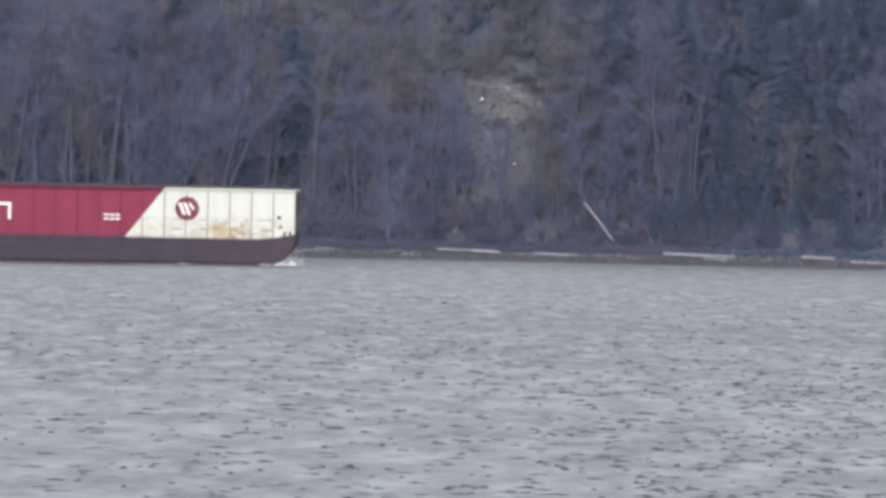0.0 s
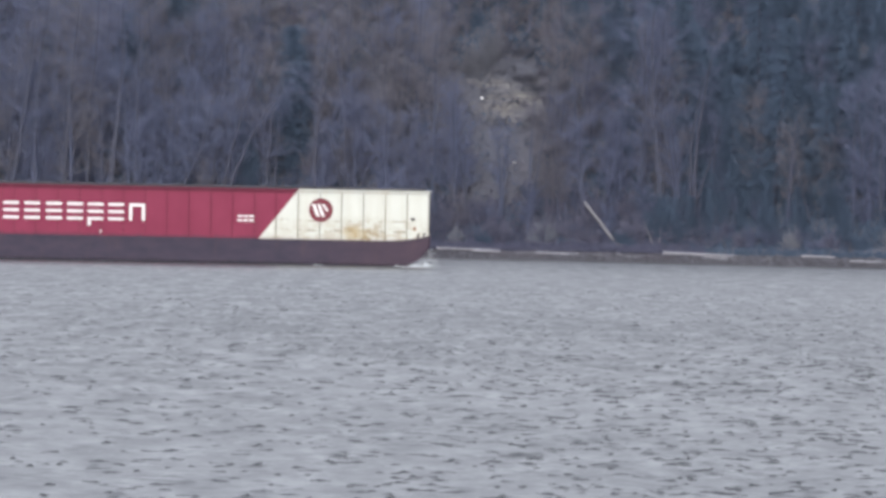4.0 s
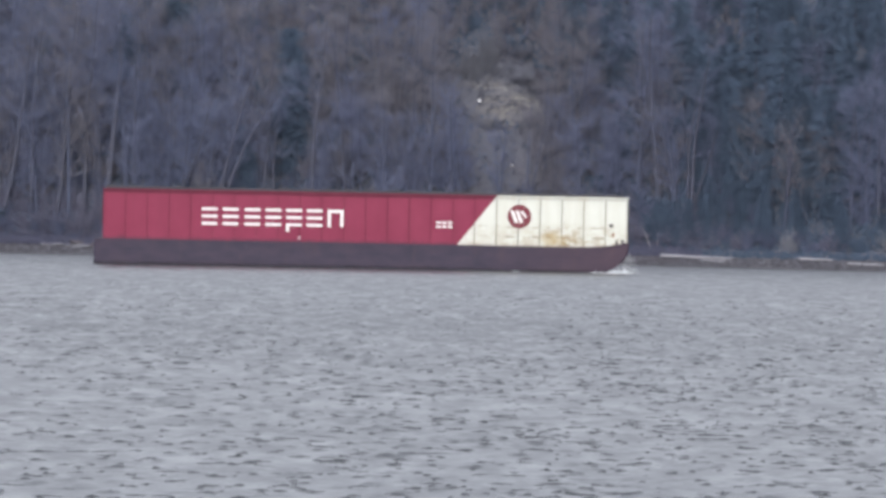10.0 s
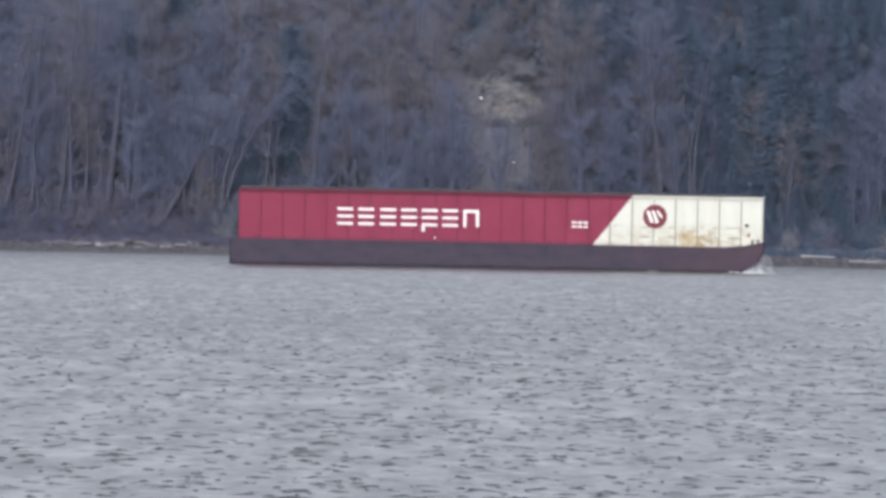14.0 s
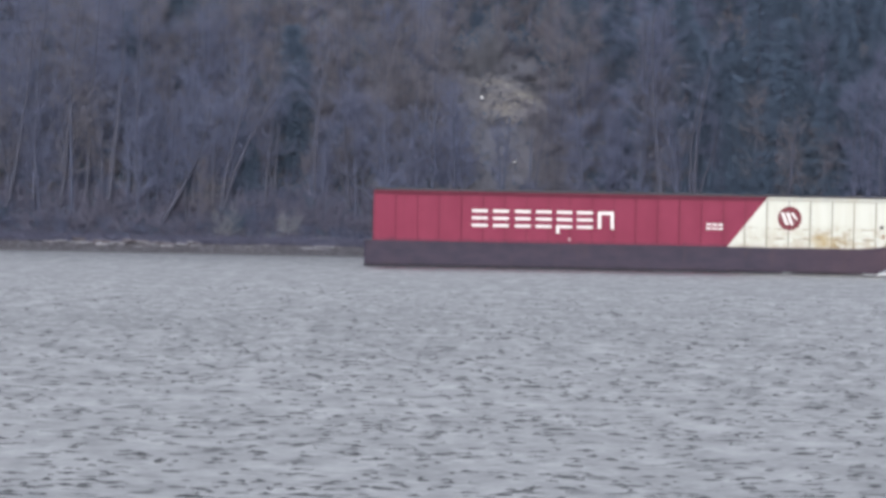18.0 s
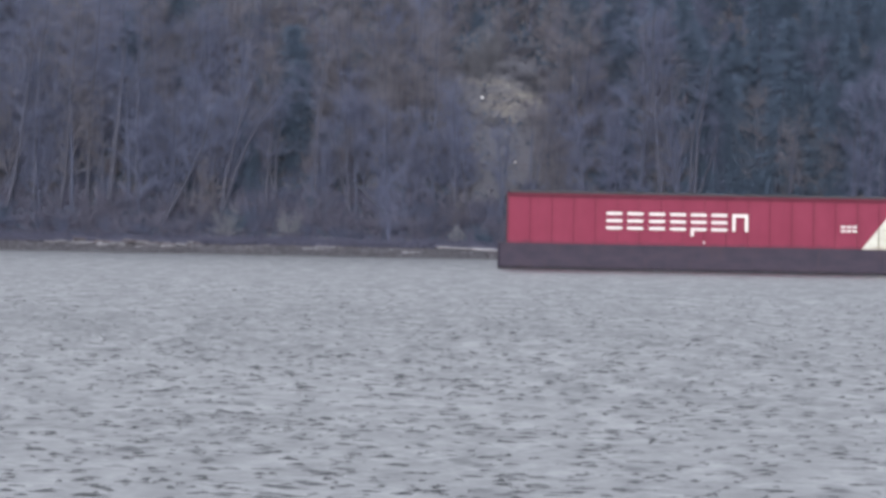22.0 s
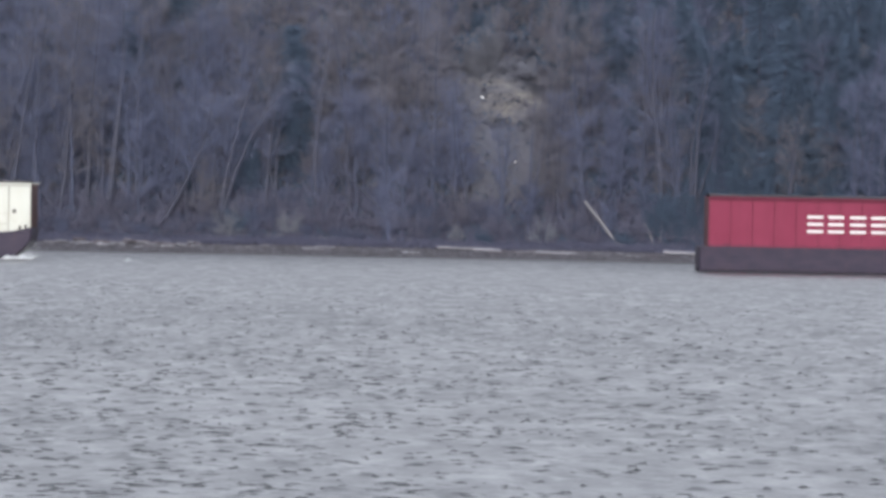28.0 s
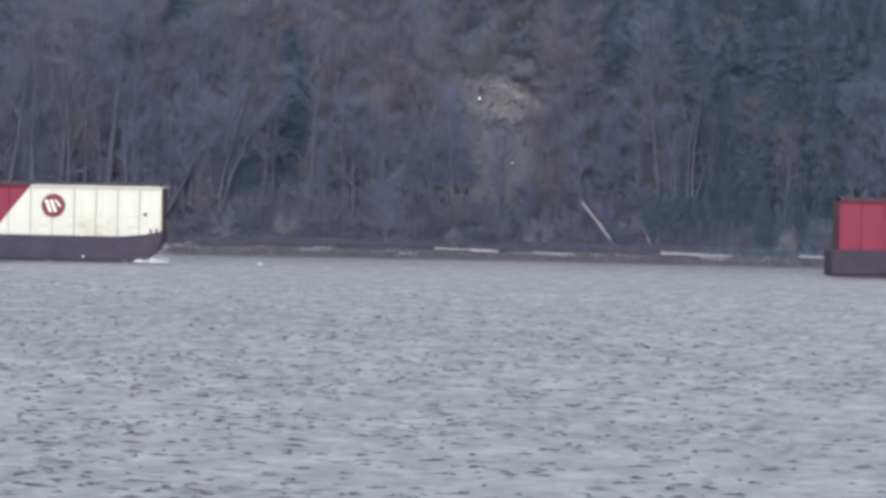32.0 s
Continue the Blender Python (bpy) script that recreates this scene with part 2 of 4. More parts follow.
RUST = make_plain("rusty_steel", (0.10, 0.05, 0.03), (0.24, 0.12, 0.06), 0.85)
DARK_STEEL = make_plain("dark_steel", (0.025, 0.024, 0.026), (0.06, 0.05, 0.05), 0.6, 0.3)
COVER = make_plain("dark_cover_cloth", (0.03, 0.03, 0.034), (0.06, 0.055, 0.06), 0.9)
COVER.node_tree.nodes["Principled BSDF"].inputs["Specular IOR Level"].default_value = 0.1
WHITE_PAINT = make_plain("white_lettering_paint", (0.48, 0.47, 0.46), (0.55, 0.54, 0.53), 0.5)
MAROON = make_plain("maroon_disc_paint", (0.085, 0.012, 0.020), (0.115, 0.018, 0.027), 0.5)
WHITE_PLASTIC = make_plain("white_plastic", (0.80, 0.80, 0.80), (0.88, 0.88, 0.87), 0.4)
END_RUST = make_plain("rusty_end_plating", (0.058, 0.040, 0.042), (0.095, 0.064, 0.064), 0.8)
END_DARK = make_plain("dark_end_plating", (0.035, 0.024, 0.03), (0.07, 0.04, 0.045), 0.8)


# ---------------------------------------------------------------- mesh helpers
def mesh_of(name, verts, faces, material, smooth=False):
    me = bpy.data.meshes.new(name)
    me.from_pydata(verts, [], faces)
    me.materials.append(material)
    if smooth:
        me.polygons.foreach_set("use_smooth", [True] * len(me.polygons))
    me.update()
    return me


def part(name, data, parent, label="", where=None):
    ob = new(name, data)
    ob.parent = parent
    if where is not None:
        ob.matrix_basis = where
    return tagged(ob, label) if label else ob


class Shape:
    """Collects vertices and faces of one mesh."""

    def __init__(self):
        self.v, self.f = [], []

    def tube(self, path, radii, sides=5, cap=True):
        base = len(self.v)
        n = len(path)
        for i, p in enumerate(path):
            d = (path[min(i + 1, n - 1)] - path[max(i - 1, 0)]).normalized()
            u = d.orthogonal().normalized()
            w = d.cross(u)
            for k in range(sides):
                a = 2 * math.pi * k / sides
                self.v.append(tuple(p + (u * math.cos(a) + w * math.sin(a)) * radii[i]))
        for i in range(n - 1):
            for k in range(sides):
                a, b = base + i * sides + k, base + i * sides + (k + 1) % sides
                self.f.append((a, b, b + sides, a + sides))
        if cap:
            self.f.append(tuple(base + (n - 1) * sides + k for k in range(sides)))
            self.f.append(tuple(base + k for k in reversed(range(sides))))

    def spike(self, a, b, r):
        """A three-sided twig that runs out to a point."""
        d = (b - a).normalized()
        u = d.orthogonal().normalized() * r
        w = d.cross(u)
        base = len(self.v)
        self.v += [tuple(a + u), tuple(a - u * 0.5 + w * 0.87), tuple(a - u * 0.5 - w * 0.87), tuple(b)]
        self.f += [(base, base + 1, base + 3), (base + 1, base + 2, base + 3), (base + 2, base, base + 3)]

    def box(self, x0, x1, y0, y1, z0, z1):
        b = len(self.v)
        self.v += [(x, y, z) for z in (z0, z1) for y in (y0, y1) for x in (x0, x1)]
        self.f += [tuple(b + i for i in q) for q in ((0, 2, 3, 1), (4, 5, 7, 6), (0, 1, 5, 4), (2, 6, 7, 3), (0, 4, 6, 2), (1, 3, 7, 5))]

    def mesh(self, name, material, smooth=False):
        return mesh_of(name, self.v, self.f, material, smooth)


# ---------------------------------------------------------------- ground and water
def shore_y(x):
    """How far off the water's edge lies."""
    k = np.clip((np.asarray(x, float) - 13.0) / 48.0, 0, 1)
    return 796.0 - 20.0 * k * k * (3 - 2 * k) + 0.8 * np.sin(np.asarray(x) * 0.21) + 0.5 * np.sin(np.asarray(x) * 0.53 + 1)


def hill_z(x, y):
    """Height of the ground: a shingle beach, a steep wooded bluff and the flat top."""
    x, y = np.asarray(x, float), np.asarray(y, float)
    u = y - shore_y(x)
    lump = 1.3 * np.sin(x * 0.13 + 0.6) * np.sin(y * 0.17) + 0.7 * np.sin(x * 0.31 + y * 0.12) + 0.4 * np.sin(x * 0.7 - y * 0.4)
    beach = np.where(u > 2, u * 0.13, 0.26 + (u - 2) * 0.0046)    # a wet tidal flat lies before the shingle
    beach = np.where(u < -28, 0.122 + (u + 28) * 0.08, beach)
    bluff = np.clip(u - 8.0, 0, 38) * 0.80
    return beach + bluff - np.clip(u - 46, 0, 1e9) * 0.115 + lump * np.clip((u - 7) / 12, 0, 1)


STAND_OFF = 0.10


def set_back(x, y, z):
    """All behind the beach stands off by a tenth: an unseen flat, added so the water mirrors more sky. Returns the
    place and the growth.
    """
    x, y, z = np.asarray(x, float), np.asarray(y, float), np.asarray(z, float)
    k = 1 + STAND_OFF * np.clip((y - shore_y(x) - 8.1) / 0.3, 0, 1)
    return x * k, y * k, EYE[2] + (z - EYE[2]) * k, k


def grid_mesh(name, xs, ys, height, material, smooth=True):
    gx, gy = np.meshgrid(xs, ys)
    co = np.stack([gx, gy, height(gx, gy)], -1).reshape(-1, 3).astype(np.float32)
    return lattice(name, co, len(ys), len(xs), material, smooth)


def lattice(name, co, rows, cols, material, smooth=True):
    """A sheet of quads over rows x cols points."""
    i = (np.arange(rows - 1)[:, None] * cols + np.arange(cols - 1)[None, :]).ravel()
    quads = np.stack([i, i + 1, i + 1 + cols, i + cols], -1).astype(np.int32)
    me = bpy.data.meshes.new(name)
    me.vertices.add(len(co))
    me.vertices.foreach_set("co", co.ravel())
    me.loops.add(quads.size)
    me.loops.foreach_set("vertex_index", quads.ravel())
    me.polygons.add(len(quads))
    me.polygons.foreach_set("loop_start", np.arange(0, quads.size, 4, dtype=np.int32))
    me.polygons.foreach_set("use_smooth", np.full(len(quads), smooth))
    me.materials.append(material)
    me.update(calc_edges=True)
    return me


def spread(near, step, far, n):
    """Even steps out to near, then growing ones out to far."""
    a = np.arange(0, near, step)
    return np.concatenate([a, near + (far - near) * np.linspace(0, 1, n) ** 2.5])


_sx = spread(90, 0.8, 2600, 40)
_xs = np.concatenate([-_sx[:0:-1], _sx])
_ys = np.concatenate([[700, 715, 730, 735], 740 + spread(125, 0.8, 2600, 30)])
_gx, _gy = np.meshgrid(_xs, _ys)
_co = np.stack(set_back(_gx, _gy, hill_z(_gx, _gy))[:3], -1).reshape(-1, 3).astype(np.float32)
tagged(new("ground", lattice("ground", _co, len(_ys), len(_xs), HILL)), "steep wooded bluff rising from a narrow shingle beach", "ground", kind="structure")

tagged(new("water_bed", mesh_of("water_bed", [(-3000, -1500, -0.15), (3000, -1500, -0.15), (3000, 900, -0.15), (-3000, 900, -0.15)],
       [(0, 1, 2, 3)], WATER)), "grey-blue inlet water reaching away on all sides", "water", kind="structure")


def wave_sheet(name, seed, drift, rise):
    """A rigid sheet of wind chop: many small wave trains summed."""
    rng = np.random.default_rng(seed)
    rows, cols = 1150, int(230 + 1.7 * drift)
    y = 150.0 * (830.0 / 150.0) ** np.linspace(0, 1, rows)
    half = y * 0.0723 * 1.06 + 4
    f = np.linspace(0, 1, cols)
    gx = (-half)[:, None] + f[None, :] * (2 * half + drift)[:, None]
    gy = np.repeat(y[:, None], cols, 1)
    z = np.zeros_like(gx)
    for k in range(46):
        lam = 0.55 * (1.7 / 0.55) ** rng.random()
        th = radians(-112) + rng.normal(0, 0.5)
        amp = 0.0028 * lam * (0.6 + 0.8 * rng.random())
        kx, ky, ph = 2 * math.pi / lam * math.cos(th), 2 * math.pi / lam * math.sin(th), rng.random() * 6.28
        s = np.sin(kx * gx + ky * gy + ph)
        z += amp * (s + 0.25 * s * s)
    gust = 0.9 + 0.12 * np.sin(gx * 0.05 + 1.3 * seed) * np.sin(gy * 0.021 + seed) + 0.08 * np.sin(gx * 0.21 + gy * 0.06)
    gust = gust * np.clip(0.55 + (gy - 150) / 520, 0.55, 1)
    gust = gust * (1 + 2.6 * np.clip((gy - 520) / 160, 0, 1) + 5.0 * np.clip((gy - 690) / 80, 0, 1))    # ruffled in the lee of the shore
    z = 0.022 * (np.exp(np.clip(z * gust / 0.022, -4, np.where(gy > 735, 1.6, 2.1))) - 1.0) + rise
    co = np.stack([gx, gy, z], -1).reshape(-1, 3).astype(np.float32)
    return tagged(new(name, lattice(name, co, rows, cols, WATER)), "choppy grey-blue water ruffled by wind", "water", kind="structure")


CHOP_A = wave_sheet("water", 3, 58.0, -0.03)
CHOP_B = wave_sheet("water", 8, 24.0, -0.035)


def wavelets(count, seed, drift):
    """Short steep crests that ride on the chop: thin ragged ridges, steep on the near side, in loose flocks."""
    g = np.random.default_rng(seed)
    flock = 5
    y = np.repeat(150.0 * (640.0 / 150.0) ** g.random(count // flock + 1), flock)[:count]
    x = np.repeat(g.random(count // flock + 1) * 2 - 1, flock)[:count] * (y * 0.0766 + 4)
    x = x + g.random(count) * drift + g.normal(0, 1.0, count)
    y = np.clip(y + g.normal(0, 0.02, count) * y, 150, 660)
    L = 0.13 + 0.44 * g.random(count) ** 1.7
    L = L * np.where(g.random(count) < 0.06, 2.0, 1.0) * np.clip(y / 300.0, 0.75, 1.4)
    H = (0.030 + 0.060 * g.random(count) ** 1.5) * np.clip(y / 300.0, 0.75, 1.3) * np.clip(1.7 - y / 500.0, 0.6, 1)
    W = H * g.uniform(0.2, 0.5, count)
    a = g.normal(0, 0.16, count)
    peak = g.uniform(-0.6, 0.6, count)
    n = 9
    co = np.zeros((count, 3, n, 3), np.float32)
    for k in range(n):
        f = (k / (n - 1) - 0.5) * 2
        side = np.where(f < peak, (f + 1) / (peak + 1), (1 - f) / (1 - peak))
        crest = H * np.clip(side, 0, 1) ** 1.3 * g.uniform(0.55, 1.25, count)
        bend = 0.15 * f * f * L + g.normal(0, 0.05, count)
        for row, (dy, dz) in enumerate(((-W, -0.02), (np.zeros(count), crest), (W * 5.0, -0.02))):
            co[:, row, k, 0] = x + f * L * np.cos(a) - dy * np.sin(a)
            co[:, row, k, 1] = y + f * L * np.sin(a) + dy * np.cos(a) + bend
            co[:, row, k, 2] = dz
    i = np.arange(count)[:, None] * (3 * n)
    quad = np.array([[r_ * n + k, r_ * n + k + 1, r_ * n + n + k + 1, r_ * n + n + k] for r_ in range(2) for k in range(n - 1)])
    faces = (i[:, :, None] + quad[None]).reshape(-1, 4).astype(np.int32)
    me = bpy.data.meshes.new("wavelets")
    me.vertices.add(count * 3 * n)
    me.vertices.foreach_set("co", co.ravel())
    me.loops.add(faces.size)
    me.loops.foreach_set("vertex_index", faces.ravel())
    me.polygons.add(len(faces))
    me.polygons.foreach_set("loop_start", np.arange(0, faces.size, 4, dtype=np.int32))
    me.materials.append(WATER)
    me.update(calc_edges=True)
    return tagged(new("wavelets", me), "short steep wavelets riding on the chop", "water", kind="stuff")


CRESTS_A, CRESTS_B = wavelets(3600, 12, 58.0), wavelets(2500, 13, 24.0)


# ---------------------------------------------------------------- barges
BAYS, BAY, BEAM = 24, 2.424, 12.0
BOX_AFT = -BAYS * BAY


def sheer(x):
    """The deck edge lifts towards the bow."""
    k = max(0.0, (x + 5.35) / 6.0)
    return DECK_Z + 0.75 * k * k


def hull_mesh(material):
    xs = [0.22, 0.18, -0.05, -0.5, -1.25, -2.15, -3.2, -4.6, -6.5]
    zs = [sheer(0.22), 2.6, 1.95, 1.35, 0.75, 0.25, -0.2, -0.55, -0.8]
    keel = list(zip(xs, zs)) + [(BOX_AFT - 0.95, -0.8), (BOX_AFT - 1.0, -0.7)]
    deck = [(BOX_AFT - 1.0, DECK_Z)] + [(x, sheer(x)) for x in (-5.5, -4.0, -3.0, -2.0, -1.0, -0.2)]
    ring = keel + deck
    n = len(ring)
    rounding = 0.18
    s = Shape()
    for y, inset in ((0.0, rounding), (rounding, 0.0), (BEAM - rounding, 0.0), (BEAM, rounding)):
        for x, z in ring:
            s.v.append((x - (inset if x > -1 else -inset if x < BOX_AFT else 0), y, z))
    for r in range(3):
        for k in range(n):
            a, b = r * n + k, r * n + (k + 1) % n
            s.f.append((a, b, b + n, a + n))
    s.f.append(tuple(range(n - 1, -1, -1)))
    s.f.append(tuple(range(3 * n, 4 * n)))
    bm = bmesh.new()
    vs = [bm.verts.new(v) for v in s.v]
    for f in s.f:
        bm.faces.new([vs[i] for i in f])
    bmesh.ops.recalc_face_normals(bm, faces=bm.faces)
    me = bpy.data.meshes.new("hull")
    bm.to_mesh(me)
    bm.free()
    me.materials.append(material)
    return me


def panel_mesh(i, y, out, material):
    """One plate of the box side between two ribs, dished slightly outward."""
    x1, x0 = -i * BAY - 0.07, -(i + 1) * BAY + 0.07
    s = Shape()
    nx, nz = 8, 5
    for a in range(nx + 1):
        for b in range(nz + 1):
            fx, fz = a / nx, b / nz
            x = x0 + (x1 - x0) * fx
            z0 = sheer(x)
            z = z0 + (RIM_Z - 0.1 - z0) * fz
            dish = 0.075 * math.sin(math.pi * fx) ** 0.8 * (0.35 + 0.65 * math.sin(math.pi * fz))
            s.v.append((x, y + out * dish, z))
    front = len(s.v)
    s.v += [(x, yy - out * 0.1, z) for x, yy, z in s.v[:front]]
    for a in range(nx):
        for b in range(nz):
            q = a * (nz + 1) + b
            f = (q, q + nz + 1, q + nz + 2, q + 1)
            s.f += [f, tuple(front + k for k in reversed(f))]
    for b in range(nz):
        for q, r in ((b, b + 1), (nx * (nz + 1) + b + 1, nx * (nz + 1) + b)):
            s.f.append((q, r, front + r, front + q))
    for a in range(nx):
        for q, r in ((a * (nz + 1) + nz, (a + 1) * (nz + 1) + nz), ((a + 1) * (nz + 1), a * (nz + 1))):
            s.f.append((q, r, front + r, front + q))
    bm = bmesh.new()
    vs = [bm.verts.new(v) for v in s.v]
    for f in s.f:
        bm.faces.new([vs[i] for i in f])
    bmesh.ops.recalc_face_normals(bm, faces=bm.faces)
    me = bpy.data.meshes.new("side_panel")
    bm.to_mesh(me)
    bm.free()
    me.materials.append(material)
    return me


def slanted(s, x, z, w, h, lean, y, t):
    """A flat bar of width w and height h whose top leans aft."""
    b = len(s.v)
    for yy in (y, y + t):
        s.v += [(x - w / 2, yy, z), (x + w / 2, yy, z), (x + w / 2 - lean, yy, z + h), (x - w / 2 - lean, yy, z + h)]
    s.f += [tuple(b + i for i in q) for q in ((0, 1, 2, 3), (7, 6, 5, 4), (0, 4, 5, 1), (1, 5, 6, 2), (2, 6, 7, 3), (3, 7, 4, 0))]


def barge(label, paint, stained):
    top = tagged(new("barge"), label, "barge", "barges in tow")
    hull_paint = HULL if stained else HULL_NEXT
    part("hull", hull_mesh(hull_paint), top, "rust-brown steel hull with a raked bow" if stained else "slate-brown steel hull with a raked bow")
    s = Shape()
    s.box(BOX_AFT - 0.95, -5.5, -0.07, 0.06, DECK_Z - 0.22, DECK_Z - 0.04)
    part("rub_rail", s.mesh("rub_rail", hull_paint), top)
    s = Shape()
    s.box(BOX_AFT - 0.95, -5.5, BEAM - 0.06, BEAM + 0.07, DECK_Z - 0.22, DECK_Z - 0.04)
    part("rub_rail", s.mesh("rub_rail", hull_paint), top)
    for y, out in ((0.45, -1), (BEAM - 0.45, 1)):
        for i in range(BAYS):
            part("side_panel", panel_mesh(i, y, out, paint), top)
        for i in range(BAYS + 1):
            s = Shape()
            x = -i * BAY
            a, b = sorted((y + out * 0.10, y - out * 0.05))
            s.box(x - 0.06, x + 0.06, a, b, sheer(x), RIM_Z - 0.12)
            part("rib", s.mesh("rib", RIB_PAINT if stained else RIB_CLEAN), top)
        s = Shape()
        a, b = sorted((y + out * 0.16, y - out * 0.20))
        s.box(BOX_AFT - 0.05, 0.02, a, b, RIM_Z - 0.44, RIM_Z - 0.06)
        part("top_rail", s.mesh("top_rail", RAIL_PAINT), top, "painted steel rail along the top of the box, darker than the plates")
        s = Shape()
        s.box(BOX_AFT - 0.09, 0.30, a - 0.03, b + 0.03, RIM_Z - 0.064, RIM_Z + 0.02)
        part("rail_cap", s.mesh("rail_cap", RAIL_PAINT), top)
    for x0, x1 in ((-0.08, 0.02), (BOX_AFT - 0.02, BOX_AFT + 0.08)):
        s = Shape()
        s.box(x0, x1, 0.5, BEAM - 0.5, sheer(x0) - 0.02, RIM_Z - 0.12)
        part("end_panel", s.mesh("end_panel", END_RUST if x0 > -1 else END_DARK), top, "rusty plated end wall" if x0 > -1 else "dark plated end wall")
        for k in range(6):
            s = Shape()
            yy = 0.9 + k * (BEAM - 1.8) / 5
            mat = END_RUST if x0 > -1 else END_DARK
            xo = (x1, x1 + 0.09) if x0 > -1 else (x0 - 0.09, x0)
            s.box(xo[0], xo[1], yy - 0.06, yy + 0.06, sheer(x0), RIM_Z - 0.15)
            part("rib", s.mesh("rib", mat), top)
    # the cover over the cargo, cambered and sagging between the bays
    xs = np.linspace(BOX_AFT + 0.1, -0.4, 97)
    ys = np.linspace(0.62, BEAM - 0.62, 9)
    def camber(gx, gy):
        m = np.clip(np.sin(np.pi * (gy - 0.62) / (BEAM - 1.24)), 0, 1)
        return RIM_Z - 0.02 + 0.30 * m ** 0.5 + 0.05 * np.sin(gx * 2 * np.pi / BAY) * m
    part("cargo_cover", grid_mesh("cargo_cover", xs, ys, camber, COVER), top, "dark cloth cover over the cargo box")
    # the disc with slanting bars
    cx, cz, r, y = -12.0, RIM_Z - 2.31, 1.33, 0.35
    s = Shape()
    n = 40
    for yy in (y - 0.03, y + 0.05):
        s.v += [(cx + r * math.cos(2 * math.pi * k / n), yy, cz + r * math.sin(2 * math.pi * k / n)) for k in range(n)]
    s.f = [tuple(range(n)), tuple(range(2 * n - 1, n - 1, -1))] + [(k, (k + 1) % n, n + (k + 1) % n, n + k) for k in range(n)]
    disc = part("painted_disc", s.mesh("painted_disc", MAROON), top, "maroon disc with slanting white bars")
    for dx, w, h, z0 in ((-0.30, 0.38, 1.35, -0.70), (0.26, 0.36, 1.35, -0.70), (0.74, 0.30, 0.75, -0.10)):
        s = Shape()
        slanted(s, cx + dx, cz + z0, w, h, 0.52, y - 0.045, 0.03)
        part("white_bar", s.mesh("white_bar", WHITE_PAINT), disc)
    # the word along the side as plain shapes: each one a stack of bars
    z1 = RIM_Z - 1.96
    starts = (-47.26, -44.93, -42.50, -40.17, -37.88, -35.60, -33.27)
    for k, x in enumerate(starts):
        s = Shape()
        w, yy = 1.73, 0.30
        if k == 6:
            s.box(x, x + 0.33, yy, yy + 0.04, z1 - 1.90, z1), s.box(x + w - 0.33, x + w, yy, yy + 0.04, z1 - 1.90, z1)
            s.box(x + 0.33, x + w - 0.33, yy, yy + 0.04, z1 - 0.33, z1)
        else:
            for zz in (0.0, 0.80, 1.60):
                s.box(x, x + w, yy, yy + 0.04, z1 - zz - 0.30, z1 - zz)
            if k == 4:
                s.box(x, x + 0.33, yy, yy + 0.04, z1 - 2.52, z1 - 1.90)
        part("painted_shape", s.mesh("painted_shape", WHITE_PAINT), top, "white painted shape of a large word")
    for k in range(3):
        s = Shape()
        for zz in (3.03, 3.48):
            s.box(-21.22 + k * 0.64, -20.72 + k * 0.64, 0.33, 0.37, RIM_Z - zz - 0.22, RIM_Z - zz)
        part("number_bar", s.mesh("number_bar", WHITE_PAINT), top, "small white painted bar")
    # fittings of the fore deck and the plating
    for x in (-1.15, -0.5):
        s = Shape()
        p = Vector((x, 0.22, sheer(x) - 0.05))
        s.tube([p, p + Vector((0, 0, 0.40)), p + Vector((0, 0, 0.41)), p + Vector((0, 0, 0.50))], [0.11, 0.11, 0.16, 0.16], 10)
        part("bitt", s.mesh("bitt", DARK_STEEL), top, "dark steel mooring bitt")
    s = Shape()
    s.box(-1.99, -1.57, 0.33, 0.42, RIM_Z - 3.32, RIM_Z - 2.96)
    part("vent_plate", s.mesh("vent_plate", DARK_STEEL), top, "small dark opening in the white plating")
    if stained:
        s = Shape()
        s.box(-1.70, -1.41, 0.34, 0.42, RIM_Z - 4.37, RIM_Z - 3.98)
        part("vent_plate", s.mesh("vent_plate", RUST), top)
    # white fender marks low on the hull
    for x, z in (((-8.75, 2.80), (-8.6, 0.45)) if not stained else ((-36.4, 3.25),)):
        s = Shape()
        p = Vector((x, -0.02, z))
        s.tube([p, p + Vector((0, 0.02, 0.3))], [0.07, 0.07], 8)
        part("draught_mark", s.mesh("draught_mark", WHITE_PAINT), top, "small white mark on the hull")
    return top


SIDE_Y = 680.0
BARGE_LEAD = barge("red and white steel cargo barge, rust-stained at the bow", PAINT_WORN, True)
BARGE_NEXT = barge("red and white steel cargo barge with cleaner paint", PAINT_CLEAN, False)


def foam_ridge(name, length, height, depth, seed, peak=0.7):
    """A ragged ridge of broken water, built round the origin."""
    rng = np.random.default_rng(seed)
    nx, ny = 44, 10
    tooth = np.convolve(rng.random(nx + 5), np.hanning(9) / 4, "same")[2 : nx + 3] * 1.3
    s = Shape()
    for a in range(nx + 1):
        for b in range(ny + 1):
            fx, fy = a / nx, b / ny
            env = (fx / peak if fx < peak else (1 - fx) / (1 - peak)) ** 0.7 if 0 < fx < 1 else 0.0
            z = height * env * tooth[a] * math.sin(math.pi * fy) ** 0.7 * (0.3 + 0.9 * rng.random()) - 0.10
            s.v.append(((fx - 0.5) * length + rng.normal(0, 0.02), (fy - 0.5) * depth, z))
    for a in range(nx):
        for b in range(ny):
            q = a * (ny + 1) + b
            s.f.append((q, q + ny + 1, q + ny + 2, q + 1))
    return s.mesh(name, FOAM, True)


